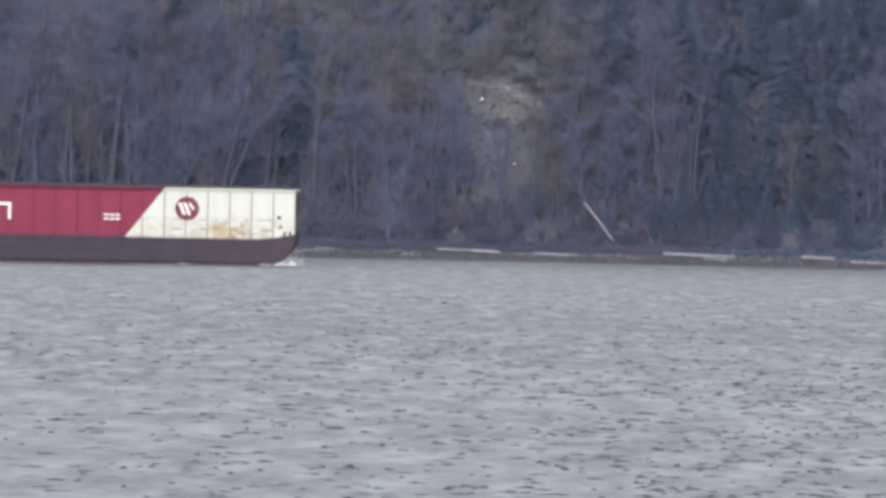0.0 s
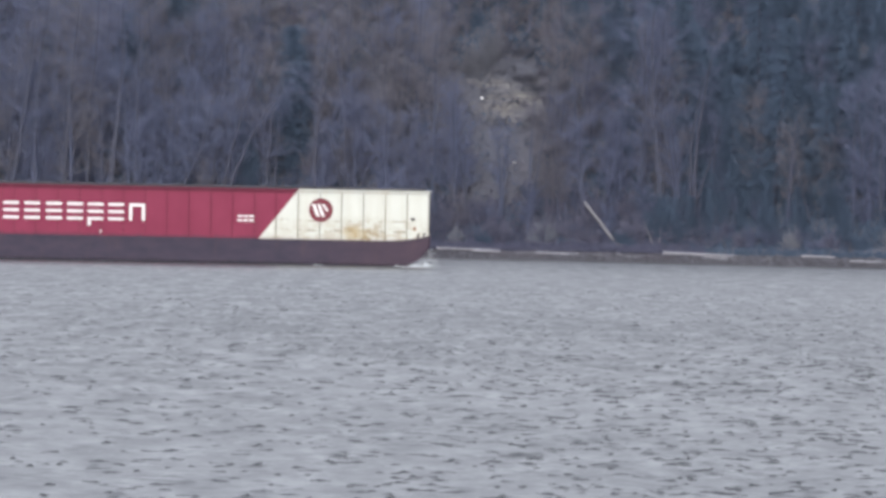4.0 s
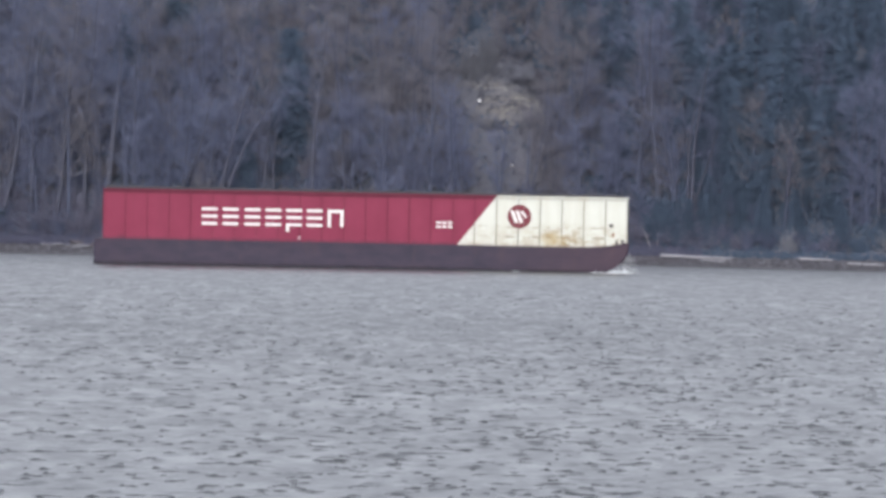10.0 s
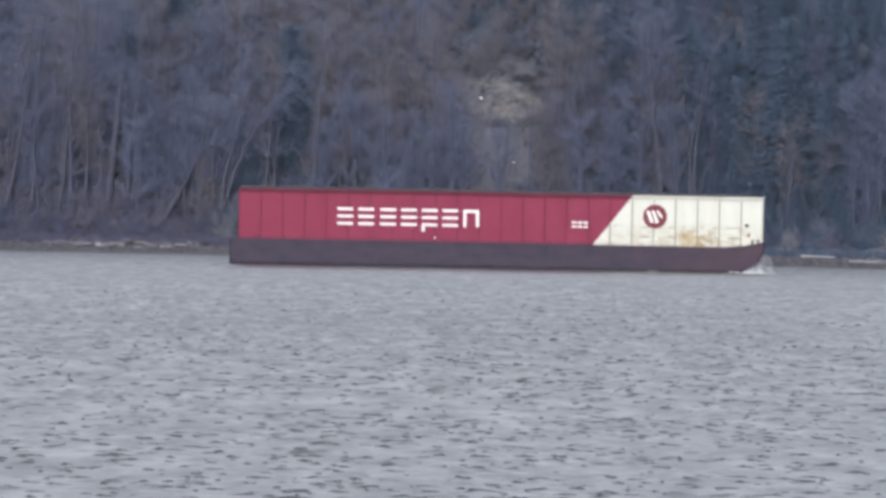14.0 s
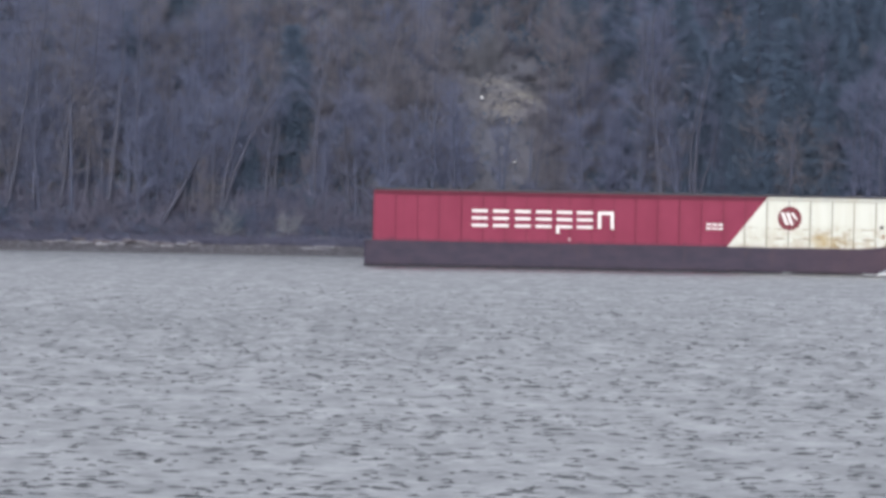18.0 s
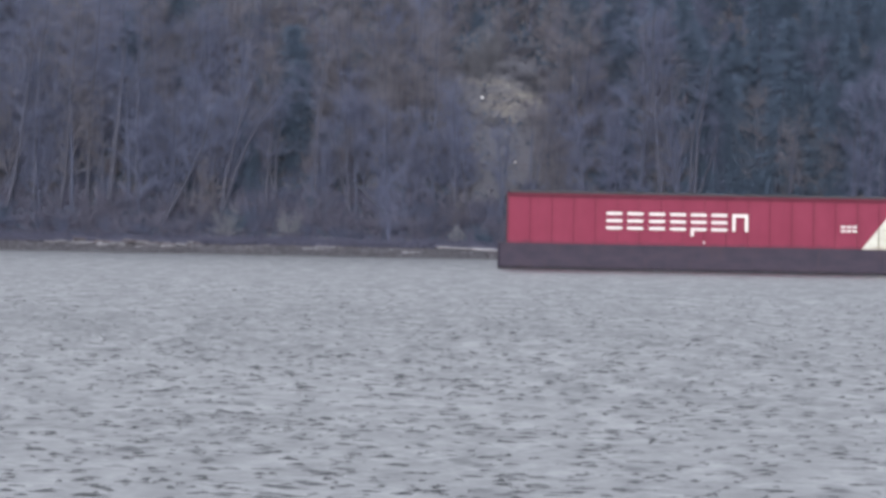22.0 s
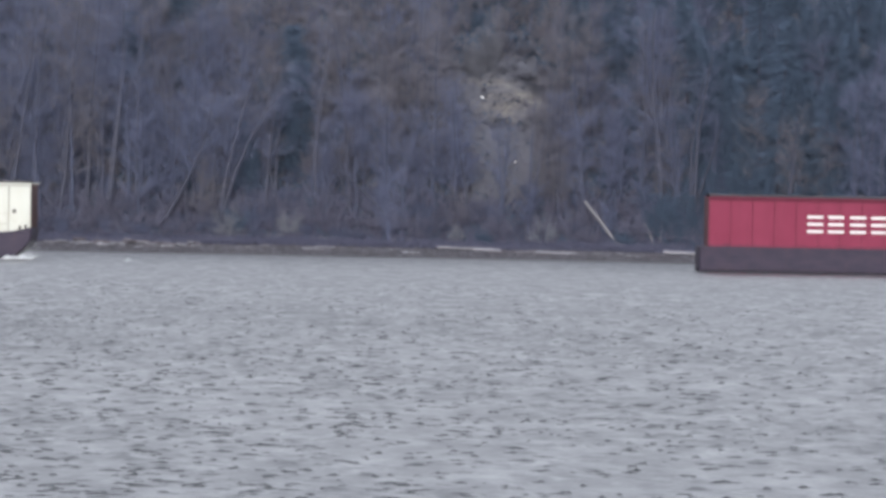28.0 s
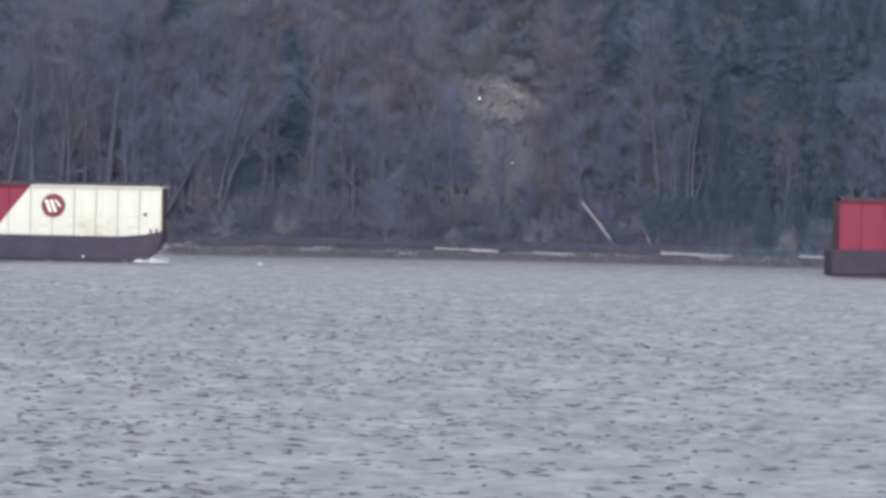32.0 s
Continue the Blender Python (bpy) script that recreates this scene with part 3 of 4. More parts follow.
def spray_mesh(seed, length, height, count=900):
    """Droplets thrown up ahead of the stem, thickest low down."""
    rng = random.Random(seed)
    s = Shape()
    for _ in range(count):
        f = rng.triangular(0, 1.15, 0.75)
        p = Vector(((f - 0.5) * length, rng.gauss(0, 0.25), rng.random() ** 2.5 * height * max(0.05, 1 - abs(f - 0.78) / 0.6)))
        s.spike(p, p + Vector((rng.gauss(0, 1), rng.gauss(0, 1), rng.gauss(0, 1))).normalized() * rng.uniform(0.04, 0.09), rng.uniform(0.015, 0.03))
    return s.mesh("spray", FOAM)


def bow_wave(seed):
    """A wedge of broken water that swells towards the stem, with spray above it and a streak left further aft."""
    top = tagged(new("bow_wave"), "white foaming bow wave pushed up by a barge", "foam", "bow waves")
    part("foam_crest", foam_ridge("foam_crest", 5.2, 0.80, 1.0, seed, 0.86), top, "", pose(-2.3, -0.35, 0.05))
    part("foam_crest", foam_ridge("foam_crest", 2.0, 0.95, 0.9, seed + 1, 0.6), top, "", pose(-0.4, -0.2, 0.03))
    part("foam_streak", foam_ridge("foam_streak", 2.3, 0.30, 0.5, seed + 2, 0.3), top, "", pose(-12.2, -0.4, 0.10))
    tagged(part("spray", spray_mesh(seed, 3.2, 2.3), top, "fine white spray", pose(-0.6, -0.2, 0.1)), kind="stuff")
    return top


WAVE_LEAD, WAVE_NEXT = bow_wave(21), bow_wave(31)


def whitecap(seed, length, height):
    top = tagged(new("whitecap"), "small white breaking crest on the chop", "foam", "whitecaps")
    part("foam_crest", foam_ridge("foam_crest", length, height, 0.5, seed, 0.5), top)
    return top


def wash(seed, length, height):
    top = tagged(new("wash_foam"), "small white splash in the wake of a barge", "foam", "bow waves")
    part("foam_crest", foam_ridge("foam_crest", length, height, 0.8, seed, 0.4), top)
    return top


WASH_STERN, WASH_AHEAD = wash(51, 2.6, 0.32), wash(52, 1.5, 0.75)

CAPS = ((whitecap(41, 0.75, 0.42), 11.0, -4.54, 238.0, -2.1, 0.85), (whitecap(42, 0.7, 0.5), 21.0, -1.2, 304.0, -2.2, 0.6), (whitecap(43, 0.45, 0.42), 27.0, -8.15, 273.0, -2.1, 0.3))


# ---------------------------------------------------------------- trees
def random_trunk(rng, h, lean, curve, wobble=0.25, n=11):
    """A trunk's centre line: it leans at the foot and bends back by curve."""
    pts, p, a = [], Vector((0, 0, -0.6)), radians(lean)
    drift = Vector((0, 0, 0))
    for k in range(n):
        f = k / (n - 1)
        pts.append(p.copy())
        ang = a + radians(curve) * f
        drift += Vector((rng.gauss(0, 1), rng.gauss(0, 1), 0)) * 0.05 * wobble
        p = p + (Vector((math.sin(ang), 0, math.cos(ang))) + drift).normalized() * ((h + 0.6) / (n - 1))
    return pts


def along(pts, f):
    k = min(int(f * (len(pts) - 1)), len(pts) - 2)
    g = f * (len(pts) - 1) - k
    return pts[k].lerp(pts[k + 1], g), (pts[k + 1] - pts[k]).normalized()


def limb_path(rng, start, way, length, lift=0.35, n=5):
    pts, p, d = [start], start, way.normalized()
    for k in range(n - 1):
        d = (d + Vector((rng.gauss(0, 0.16), rng.gauss(0, 0.16), lift * 0.5 + rng.gauss(0, 0.08)))).normalized()
        p = p + d * (length / (n - 1))
        pts.append(p)
    return pts


def bare_tree(seed, h, r, lean=0.0, curve=0.0, forks=1, limbs=26, bark=None, spread_=1.0, twigs=10, twig=None, wobble=0.25, low=0.22):
    """A leafless tree: trunk with its main forks, and a crown of limbs and twigs."""
    rng = random.Random(seed)
    trunk, crown = Shape(), Shape()
    stems = []
    for k in range(forks):
        pts = random_trunk(rng, h * (1 - 0.12 * k), lean + (0 if k == 0 else rng.uniform(-9, 9)), curve + rng.uniform(-4, 4), wobble)
        if k:
            pts = [p + Vector((rng.uniform(-0.1, 0.1), 0, 0)) for p in pts]
        rr = r * (1 - 0.2 * k)
        trunk.tube(pts, [rr * (1.25 - f) if f else rr * 1.6 for f in (i / 10 for i in range(11))], 7)
        stems.append((pts, rr))
    for k in range(limbs):
        pts, rr = stems[k % forks]
        f = low + (0.98 - low) * (k + rng.random()) / limbs
        at, up = along(pts, f)
        az = rng.uniform(0, 2 * math.pi)
        out = Vector((math.cos(az), math.sin(az), 0))
        ang = radians(rng.uniform(35, 80))
        way = up * math.cos(ang) + out * math.sin(ang)
        length = h * rng.uniform(0.16, 0.36) * (1.2 - 0.65 * f) * spread_
        lp = limb_path(rng, at, way, length, 0.22)
        lr = rr * (1.05 - f) * 0.40 + 0.014
        crown.tube(lp, [lr, lr * 0.8, lr * 0.6, lr * 0.4, lr * 0.2], 4, False)
        for _ in range(twigs):
            g = rng.uniform(0.12, 1.0)
            tp, td = along(lp, g)
            az = rng.uniform(0, 2 * math.pi)
            tw = (td * 0.6 + Vector((math.cos(az), math.sin(az), rng.uniform(-0.5, 0.9)))).normalized()
            tl = rng.uniform(0.9, 2.6) * (h / 16)
            end = tp + tw * tl
            crown.spike(tp, end, 0.021)
            for _ in range(5):
                a = tp.lerp(end, rng.uniform(0.15, 0.9))
                crown.spike(a, a + (tw + Vector((rng.gauss(0, 0.8), rng.gauss(0, 0.8), rng.gauss(0.1, 0.6)))).normalized() * tl * rng.uniform(0.4, 0.95), 0.015)
    return trunk.mesh("trunk", bark or BARK, True), crown.mesh("crown", twig or TWIG)


def plant(kind, meshes, m, label, category, group):
    top = tagged(new(kind), label, category, group)
    top.matrix_basis = m @ Matrix.Scale(1 + STAND_OFF, 4)
    for name, me in meshes:
        part(name, me, top)
    return top


def conifer_meshes(seed, h, r, width):
    """A fir: whorls of drooping boughs hung with flat sprays."""
    rng = random.Random(seed)
    trunk, crown = Shape(), Shape()
    trunk.tube([Vector((0, 0, -0.6)), Vector((0, 0, h * 0.5)), Vector((0, 0, h))], [r, r * 0.6, 0.03], 7)
    z = h * rng.uniform(0.08, 0.16)
    while z < h - 0.3:
        reach = width * (1 - z / h) ** 0.7 * rng.uniform(0.6, 1.1) + 0.25
        for k in range(3):
            az = rng.uniform(0, 2 * math.pi)
            out = Vector((math.cos(az), math.sin(az), 0))
            L = reach * rng.uniform(0.5, 1.15)
            a = Vector((0, 0, z + rng.uniform(-0.3, 0.3)))
            b = a + out * L * 0.5 + Vector((0, 0, rng.uniform(-0.1, 0.15) * L))
            c = a + out * L + Vector((0, 0, -rng.uniform(0.1, 0.45) * L))
            crown.spike(a, c, 0.04)
            for j in range(20):
                f = rng.uniform(0.12, 1.0)
                p = a.lerp(b, f / 0.5) if f < 0.5 else b.lerp(c, (f - 0.5) / 0.5)
                q = p + Vector((rng.gauss(0, 0.7), rng.gauss(0, 0.7), -rng.uniform(-0.5, 0.7))) + out * 0.15
                crown.spike(p, q, rng.uniform(0.03, 0.06))
        z += rng.uniform(0.12, 0.28)
    return trunk.mesh("trunk", CONIFER_BARK, True), crown.mesh("crown", NEEDLES)


def bush_mesh(seed, width, height, stems, material, leafy=0.0):
    """A thicket of arching canes, with leaves clinging to it if leafy."""
    rng = random.Random(seed)
    s = Shape()
    for _ in range(stems):
        az, reach = rng.uniform(0, 2 * math.pi), rng.random() ** 0.6 * width / 2
        a = Vector((math.cos(az) * reach * 0.35, math.sin(az) * reach * 0.35, -0.3))
        lobe = 0.55 + 0.45 * math.sin(az * 2 + seed) * math.sin(az * 3 + 2 * seed)
        reach *= 0.6 + 0.8 * lobe
        top = Vector((math.cos(az) * reach * 0.8, math.sin(az) * reach * 0.8, height * (0.45 + 0.7 * lobe) * rng.uniform(0.35, 1.1)))
        end = top + Vector((math.cos(az), math.sin(az), -0.35)) * rng.uniform(0.2, 0.7)
        s.tube([a, a.lerp(top, 0.6) + Vector((0, 0, 0.15 * height)), top], [0.035, 0.028, 0.018], 3, False)
        s.spike(top, end, 0.018)
        for _ in range(5):
            p = a.lerp(top, rng.uniform(0.3, 1.0))
            s.spike(p, p + Vector((rng.gauss(0, 0.5), rng.gauss(0, 0.5), rng.uniform(0.1, 0.8))), 0.02)
        for _ in range(int(leafy)):
            p = a.lerp(top, rng.uniform(0.3, 1.05)) + Vector((rng.gauss(0, 0.25), rng.gauss(0, 0.25), rng.gauss(0, 0.2)))
            d = Vector((rng.gauss(0, 1), rng.gauss(0, 1), rng.gauss(0, 0.6))).normalized() * rng.uniform(0.12, 0.26)
            s.spike(p, p + d, rng.uniform(0.05, 0.1))
    return s.mesh("tangle", material)


def shrub_mesh(seed, width, height, material, stems=70):
    """A rounded leafless shrub: stems fan out from the root and break into fine twigs near its outline."""
    rng = random.Random(seed)
    s = Shape()
    for _ in range(stems):
        az, tilt = rng.uniform(0, 2 * math.pi), math.acos(rng.uniform(0.05, 1.0))
        lump = 0.82 + 0.18 * math.sin(2 * az + seed) + rng.uniform(-0.12, 0.08)
        way = Vector((math.cos(az) * math.sin(tilt) * width / 2, math.sin(az) * math.sin(tilt) * width / 2, math.cos(tilt) * height)) * lump
        a = Vector((math.cos(az) * 0.12 * width, math.sin(az) * 0.12 * width, -0.3))
        mid = a + way * 0.5 + Vector((rng.gauss(0, 0.1), rng.gauss(0, 0.1), 0.06 * height))
        s.tube([a, mid, a + way], [0.035, 0.025, 0.012], 3, False)
        for _ in range(9):
            f = rng.uniform(0.35, 1.0)
            q = a.lerp(mid, f / 0.5) if f < 0.5 else mid.lerp(a + way, (f - 0.5) / 0.5)
            d = (way.normalized() + Vector((rng.gauss(0, 0.6), rng.gauss(0, 0.6), rng.gauss(0, 0.6)))).normalized()
            e = q + d * rng.uniform(0.25, 0.6) * (0.4 + 0.12 * height)
            s.spike(q, e, 0.016)
            for _ in range(3):
                g = q.lerp(e, rng.uniform(0.2, 0.9))
                s.spike(g, g + (d + Vector((rng.gauss(0, 0.7), rng.gauss(0, 0.7), rng.gauss(0, 0.7)))).normalized() * rng.uniform(0.2, 0.45), 0.012)
    return s.mesh("crown", material)


LABEL_BARE = "tall bare grey tree with thin leafless twigs"
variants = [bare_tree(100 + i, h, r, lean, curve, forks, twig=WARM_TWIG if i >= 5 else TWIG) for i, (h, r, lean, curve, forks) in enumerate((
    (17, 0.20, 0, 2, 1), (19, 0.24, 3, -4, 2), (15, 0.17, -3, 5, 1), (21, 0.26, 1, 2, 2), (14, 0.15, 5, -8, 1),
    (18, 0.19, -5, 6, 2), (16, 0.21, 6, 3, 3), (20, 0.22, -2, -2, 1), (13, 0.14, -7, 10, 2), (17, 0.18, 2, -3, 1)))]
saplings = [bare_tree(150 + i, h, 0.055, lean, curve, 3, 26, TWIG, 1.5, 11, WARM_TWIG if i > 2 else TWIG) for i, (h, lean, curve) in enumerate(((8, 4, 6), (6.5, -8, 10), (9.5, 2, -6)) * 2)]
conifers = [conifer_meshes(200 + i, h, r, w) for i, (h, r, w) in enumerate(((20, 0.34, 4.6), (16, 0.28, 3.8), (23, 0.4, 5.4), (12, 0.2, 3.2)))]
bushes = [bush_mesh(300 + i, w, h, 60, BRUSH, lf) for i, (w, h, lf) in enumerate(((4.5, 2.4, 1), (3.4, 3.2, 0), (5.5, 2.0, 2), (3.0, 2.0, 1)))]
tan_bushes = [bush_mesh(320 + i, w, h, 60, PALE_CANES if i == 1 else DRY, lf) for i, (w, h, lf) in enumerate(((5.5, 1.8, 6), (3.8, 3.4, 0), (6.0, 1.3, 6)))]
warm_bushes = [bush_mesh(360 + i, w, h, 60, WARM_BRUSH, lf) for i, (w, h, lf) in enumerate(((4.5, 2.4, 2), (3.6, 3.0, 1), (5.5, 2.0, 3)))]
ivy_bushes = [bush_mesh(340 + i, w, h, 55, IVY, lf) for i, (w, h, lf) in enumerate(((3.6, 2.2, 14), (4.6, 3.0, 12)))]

rng = random.Random(5)


def on_hill(x, u):
    """The place on the slope at x, u metres in from the water's edge."""
    y = float(shore_y(x)) + u
    return tuple(float(c) for c in set_back(x, y, hill_z(x, y))[:3])


def evergreen_here(x, u):
    """How thickly firs stand here: a stand to the east, a few dark clumps elsewhere."""
    e = 0.03
    if x > 31 and u > 14:
        e = 0.8 if x < 43 else 0.9 if x < 50 or u > 22 else 0.4
    elif x > 15 and u > 24:
        e = 0.30
    for cx, cu, rad in ((-35, 38, 5), (22.5, 34, 5), (-20, 24, 4.5), (12, 46, 6), (-42, 30, 4), (-1, 46, 4)):
        if (x - cx) ** 2 + (u - cu) ** 2 < rad * rad:
            e = 0.65
    return e


def open_here(x, u):
    """The bare scarp and the slope below it carry few trees."""
    return ((x - 6.5) / 8.5) ** 2 + ((u - 28) / 11.0) ** 2 < 1 or ((x + 10.5) / 2.5) ** 2 + ((u - 30) / 5.0) ** 2 < 1


def sight_line(x, u):
    """Nothing tall grows just below the two markers."""
    return any(abs(x - mx) < 1.6 and mu - 13 < u < mu + 0.6 for mx, mu in ((4.85, 27.2), (9.29, 18.5), (5.9, 31.5), (8.6, 29.5), (10.4, 28.5), (6.1, 34.0), (2.4, 33.6)))


def hollow(x, u):
    """Dark hollows where little grows in front of the firs."""
    return any(((x - cx) / rx) ** 2 + ((u - cu) / ru) ** 2 < 1 for cx, cu, rx, ru in ((-20.5, 19, 3.2, 12), (-26.0, 13, 2.0, 5), (-43, 27, 3.0, 5), (24, 26, 3, 8), (-36, 36, 4, 5)))


def warmth(x, u):
    """The share of browner trees: most on the upper slope round the scarp."""
    if u < 17:
        return 0.3
    if x > 31:
        return 0.2
    return 0.85 if -24 < x < 18 else 0.6 if x > 24 or u > 26 else 0.35


# the wood on the bluff
u = 12.0
while u < 54:
    x = -70 + rng.uniform(0, 4)
    while x < 70:
        qx, qu = x + rng.uniform(-1, 1), u + rng.uniform(-1.6, 1.6)
        px, py, pz = on_hill(qx, qu)
        m = pose(px, py, pz, rng.uniform(-3, 3), rng.uniform(-4, 4), rng.uniform(0, 360))
        if sight_line(qx, qu) or open_here(qx, qu) and rng.random() < 0.85:
            pass
        elif hollow(qx, qu) and rng.random() < 0.8:
            pass
        elif rng.random() < evergreen_here(qx, qu):
            t, c = conifers[rng.randrange(4)]
            k = rng.uniform(0.7, 1.1) * (1.0 if qu < 28 else 0.65 if qu < 37 else 0.45)
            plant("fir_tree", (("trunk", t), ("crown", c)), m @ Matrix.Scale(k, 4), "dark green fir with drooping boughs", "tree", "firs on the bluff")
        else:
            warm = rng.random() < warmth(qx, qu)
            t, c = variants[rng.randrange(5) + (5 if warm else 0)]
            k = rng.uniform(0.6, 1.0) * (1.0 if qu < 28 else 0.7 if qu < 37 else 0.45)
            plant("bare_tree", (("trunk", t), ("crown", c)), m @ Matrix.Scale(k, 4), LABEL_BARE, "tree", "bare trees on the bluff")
        x += rng.uniform(2.6, 5.4)
    u += 3.6

# saplings that veil the trunks
u = 9.5
while u < 50:
    x = -68 + rng.uniform(0, 3)
    while x < 68:
        qx, qu = x + rng.uniform(-1, 1), u + rng.uniform(-1.6, 1.6)
        if not (qu < 13.5 and rng.random() < 0.75) and not sight_line(qx, qu) and not (open_here(qx, qu) and qu > 17 and rng.random() < 0.7) and not hollow(qx, qu) and not (qx > 32 and rng.random() < 0.6):
            warm = rng.random() < warmth(qx, qu)
            t, c = saplings[rng.randrange(3) + (3 if warm else 0)]
            px, py, pz = on_hill(qx, qu)
            m = pose(px, py, pz, 0, rng.uniform(-8, 8), rng.uniform(0, 360)) @ Matrix.Scale(rng.uniform(0.6, 1.15), 4)
            plant("sapling", (("trunk", t), ("crown", c)), m, "thin bare sapling with a haze of twigs", "tree", "saplings on the bluff")
        x += rng.uniform(2.4, 5.4)
    u += 4.0

# young firs that fill the hollows: x, distance in, size
for x, u, k in ((-21.4, 19, 0.9), (-19.4, 22, 1.15), (-20.6, 26, 1.2), (-25.6, 14.5, 0.62), (-27.0, 17, 0.6), (24.6, 30, 1.0), (22.6, 33, 1.1), (-36, 38, 1.0), (-34.5, 41, 1.0), (40, 16, 0.9), (43.5, 17, 0.95), (46, 15.5, 0.8), (-43, 31, 0.8),
                (36.5, 10.8, 0.45), (37.6, 13, 0.55), (38.8, 11.2, 0.45), (37.0, 15.5, 0.65), (38.8, 16, 0.65), (40.5, 13, 0.55), (36.0, 18, 0.75), (38.0, 19.5, 0.75), (35.2, 12.5, 0.5)):
    t, c = conifers[3]
    px, py, pz = on_hill(x, u)
    plant("fir_tree", (("trunk", t), ("crown", c)), pose(px, py, pz, 0, 0, x * 77) @ Matrix.Scale(k, 4), "young dark fir in a hollow of the wood", "tree", "firs on the bluff")
for k in range(46):
    t, c = conifers[3]
    px, py, pz = on_hill(rng.uniform(31.5, 52), rng.uniform(9.5, 19))
    plant("fir_tree", (("trunk", t), ("crown", c)), pose(px, py, pz, 0, 0, rng.uniform(0, 360)) @ Matrix.Scale(rng.uniform(0.3, 0.55), 4), "low dark fir crowding the foot of the bank", "tree", "firs on the bluff")
for x, u, k in ((28.4, 10.2, 1.2), (29.8, 11.6, 1.5), (27.6, 12.5, 1.4), (30.6, 9.6, 1.0)):
    px, py, pz = on_hill(x, u)
    plant("evergreen_bush", (("tangle", ivy_bushes[1]),), pose(px, py, pz, 0, 0, x * 50) @ Matrix.Scale(k, 4), "dense green bush on the bank", "bush", "evergreen bushes")

# thickets under the trees
u = 9.5
while u < 48:
    x = -68 + rng.uniform(0, 3)
    while x < 68:
        qx, qu = x + rng.uniform(-1, 1), u + rng.uniform(-1.2, 1.2)
        px, py, pz = on_hill(qx, qu)
        m = pose(px, py, pz - 0.1, 0, 0, rng.uniform(0, 360)) @ Matrix.Scale(rng.uniform(0.7, 1.25), 4)
        if sight_line(qx, qu):
            plant("bare_thicket", (("tangle", warm_bushes[rng.randrange(3)]),), m @ Matrix.Scale(0.22, 4), "low brown thicket on the open slope", "bush", "brown thickets")
        elif open_here(qx, qu) and qu > 20:
            if rng.random() < 0.6:
                plant("bare_thicket", (("tangle", warm_bushes[rng.randrange(3)]),), m, "brown leafless thicket of arching canes", "bush", "brown thickets")
            elif rng.random() < 0.6:
                plant("dry_thicket", (("tangle", tan_bushes[rng.randrange(3)]),), m, "thicket of dry tan leaves and canes", "bush", "dry thickets")
        elif rng.random() < (0.18 if qx < 14 else 0.35 if qx < 33 or qu < 15 else 0.8):
            plant("evergreen_bush", (("tangle", ivy_bushes[rng.randrange(2)]),), m, "dark evergreen bush under the trees", "bush", "evergreen bushes")
        else:
            kinds = warm_bushes if qu > 16 and rng.random() < warmth(qx, qu) else bushes
            plant("bare_thicket", (("tangle", kinds[rng.randrange(len(kinds))]),), m, "brown leafless thicket of arching canes", "bush", "brown thickets")
        x += rng.uniform(2.4, 5.0)
    u += 3.4

# rounded shrubs along the foot of the bank: x, distance in, width, height, pale or not
for k, (x, u, w, h, pale) in enumerate(((-20.2, 9.3, 3.4, 4.0, True), (-13.8, 9.6, 6.4, 5.6, False), (1.6, 8.9, 3.2, 2.6, True), (13.2, 9.2, 4.6, 4.2, True),
        (44.9, 8.8, 2.6, 3.6, True), (34.5, 9.3, 7.0, 5.6, False), (-28.6, 9.4, 4.6, 4.6, True), (-8.6, 10.0, 4.4, 3.4, False), (-3.0, 9.4, 5.0, 3.8, False),
        (7.2, 9.6, 5.4, 4.0, False), (19.0, 9.2, 4.4, 3.2, False), (-34.2, 9.6, 5.2, 3.6, False), (-41.5, 9.6, 5.6, 4.0, False), (-47.5, 9.4, 5.2, 3.6, False),
        (-53.5, 9.6, 6.0, 4.2, False), (39.4, 9.4, 4.6, 3.0, False), (50.6, 9.2, 4.6, 3.2, False), (57.5, 9.2, 3.6, 3.4, True))):
    plant("round_shrub", (("crown", shrub_mesh(700 + k, w, h, PALE_TWIG if pale else MAUVE_TWIG, 110 if pale else 70)),), pose(*on_hill(x, u)),
          "pale grey rounded leafless shrub" if pale else "mauve-brown rounded leafless shrub", "bush", "shrubs at the foot of the bank")

# a second row of shrubs that veils the feet of the trees
veil = [shrub_mesh(760 + i, w, h, MAUVE_TWIG, 90) for i, (w, h) in enumerate(((6.0, 4.6), (5.0, 5.4), (6.6, 3.8)))]
for row, (step, u0, big) in enumerate(((3.3, 10.8, 0.9), (3.9, 13.0, 1.05))):
    x = -66.0 + row
    while x < 33:
        qx, qu = x + rng.uniform(-0.8, 0.8), u0 + rng.uniform(-0.8, 0.8)
        if not sight_line(qx, qu):
            m = pose(*on_hill(qx, qu), 0, 0, rng.uniform(0, 360)) @ Matrix.Scale(big * rng.uniform(0.7, 1.1), 4)
            plant("round_shrub", (("crown", veil[rng.randrange(3)]),), m, "mauve-brown leafless shrub under the trees", "bush", "shrubs at the foot of the bank")
        x += step * rng.uniform(0.8, 1.3)

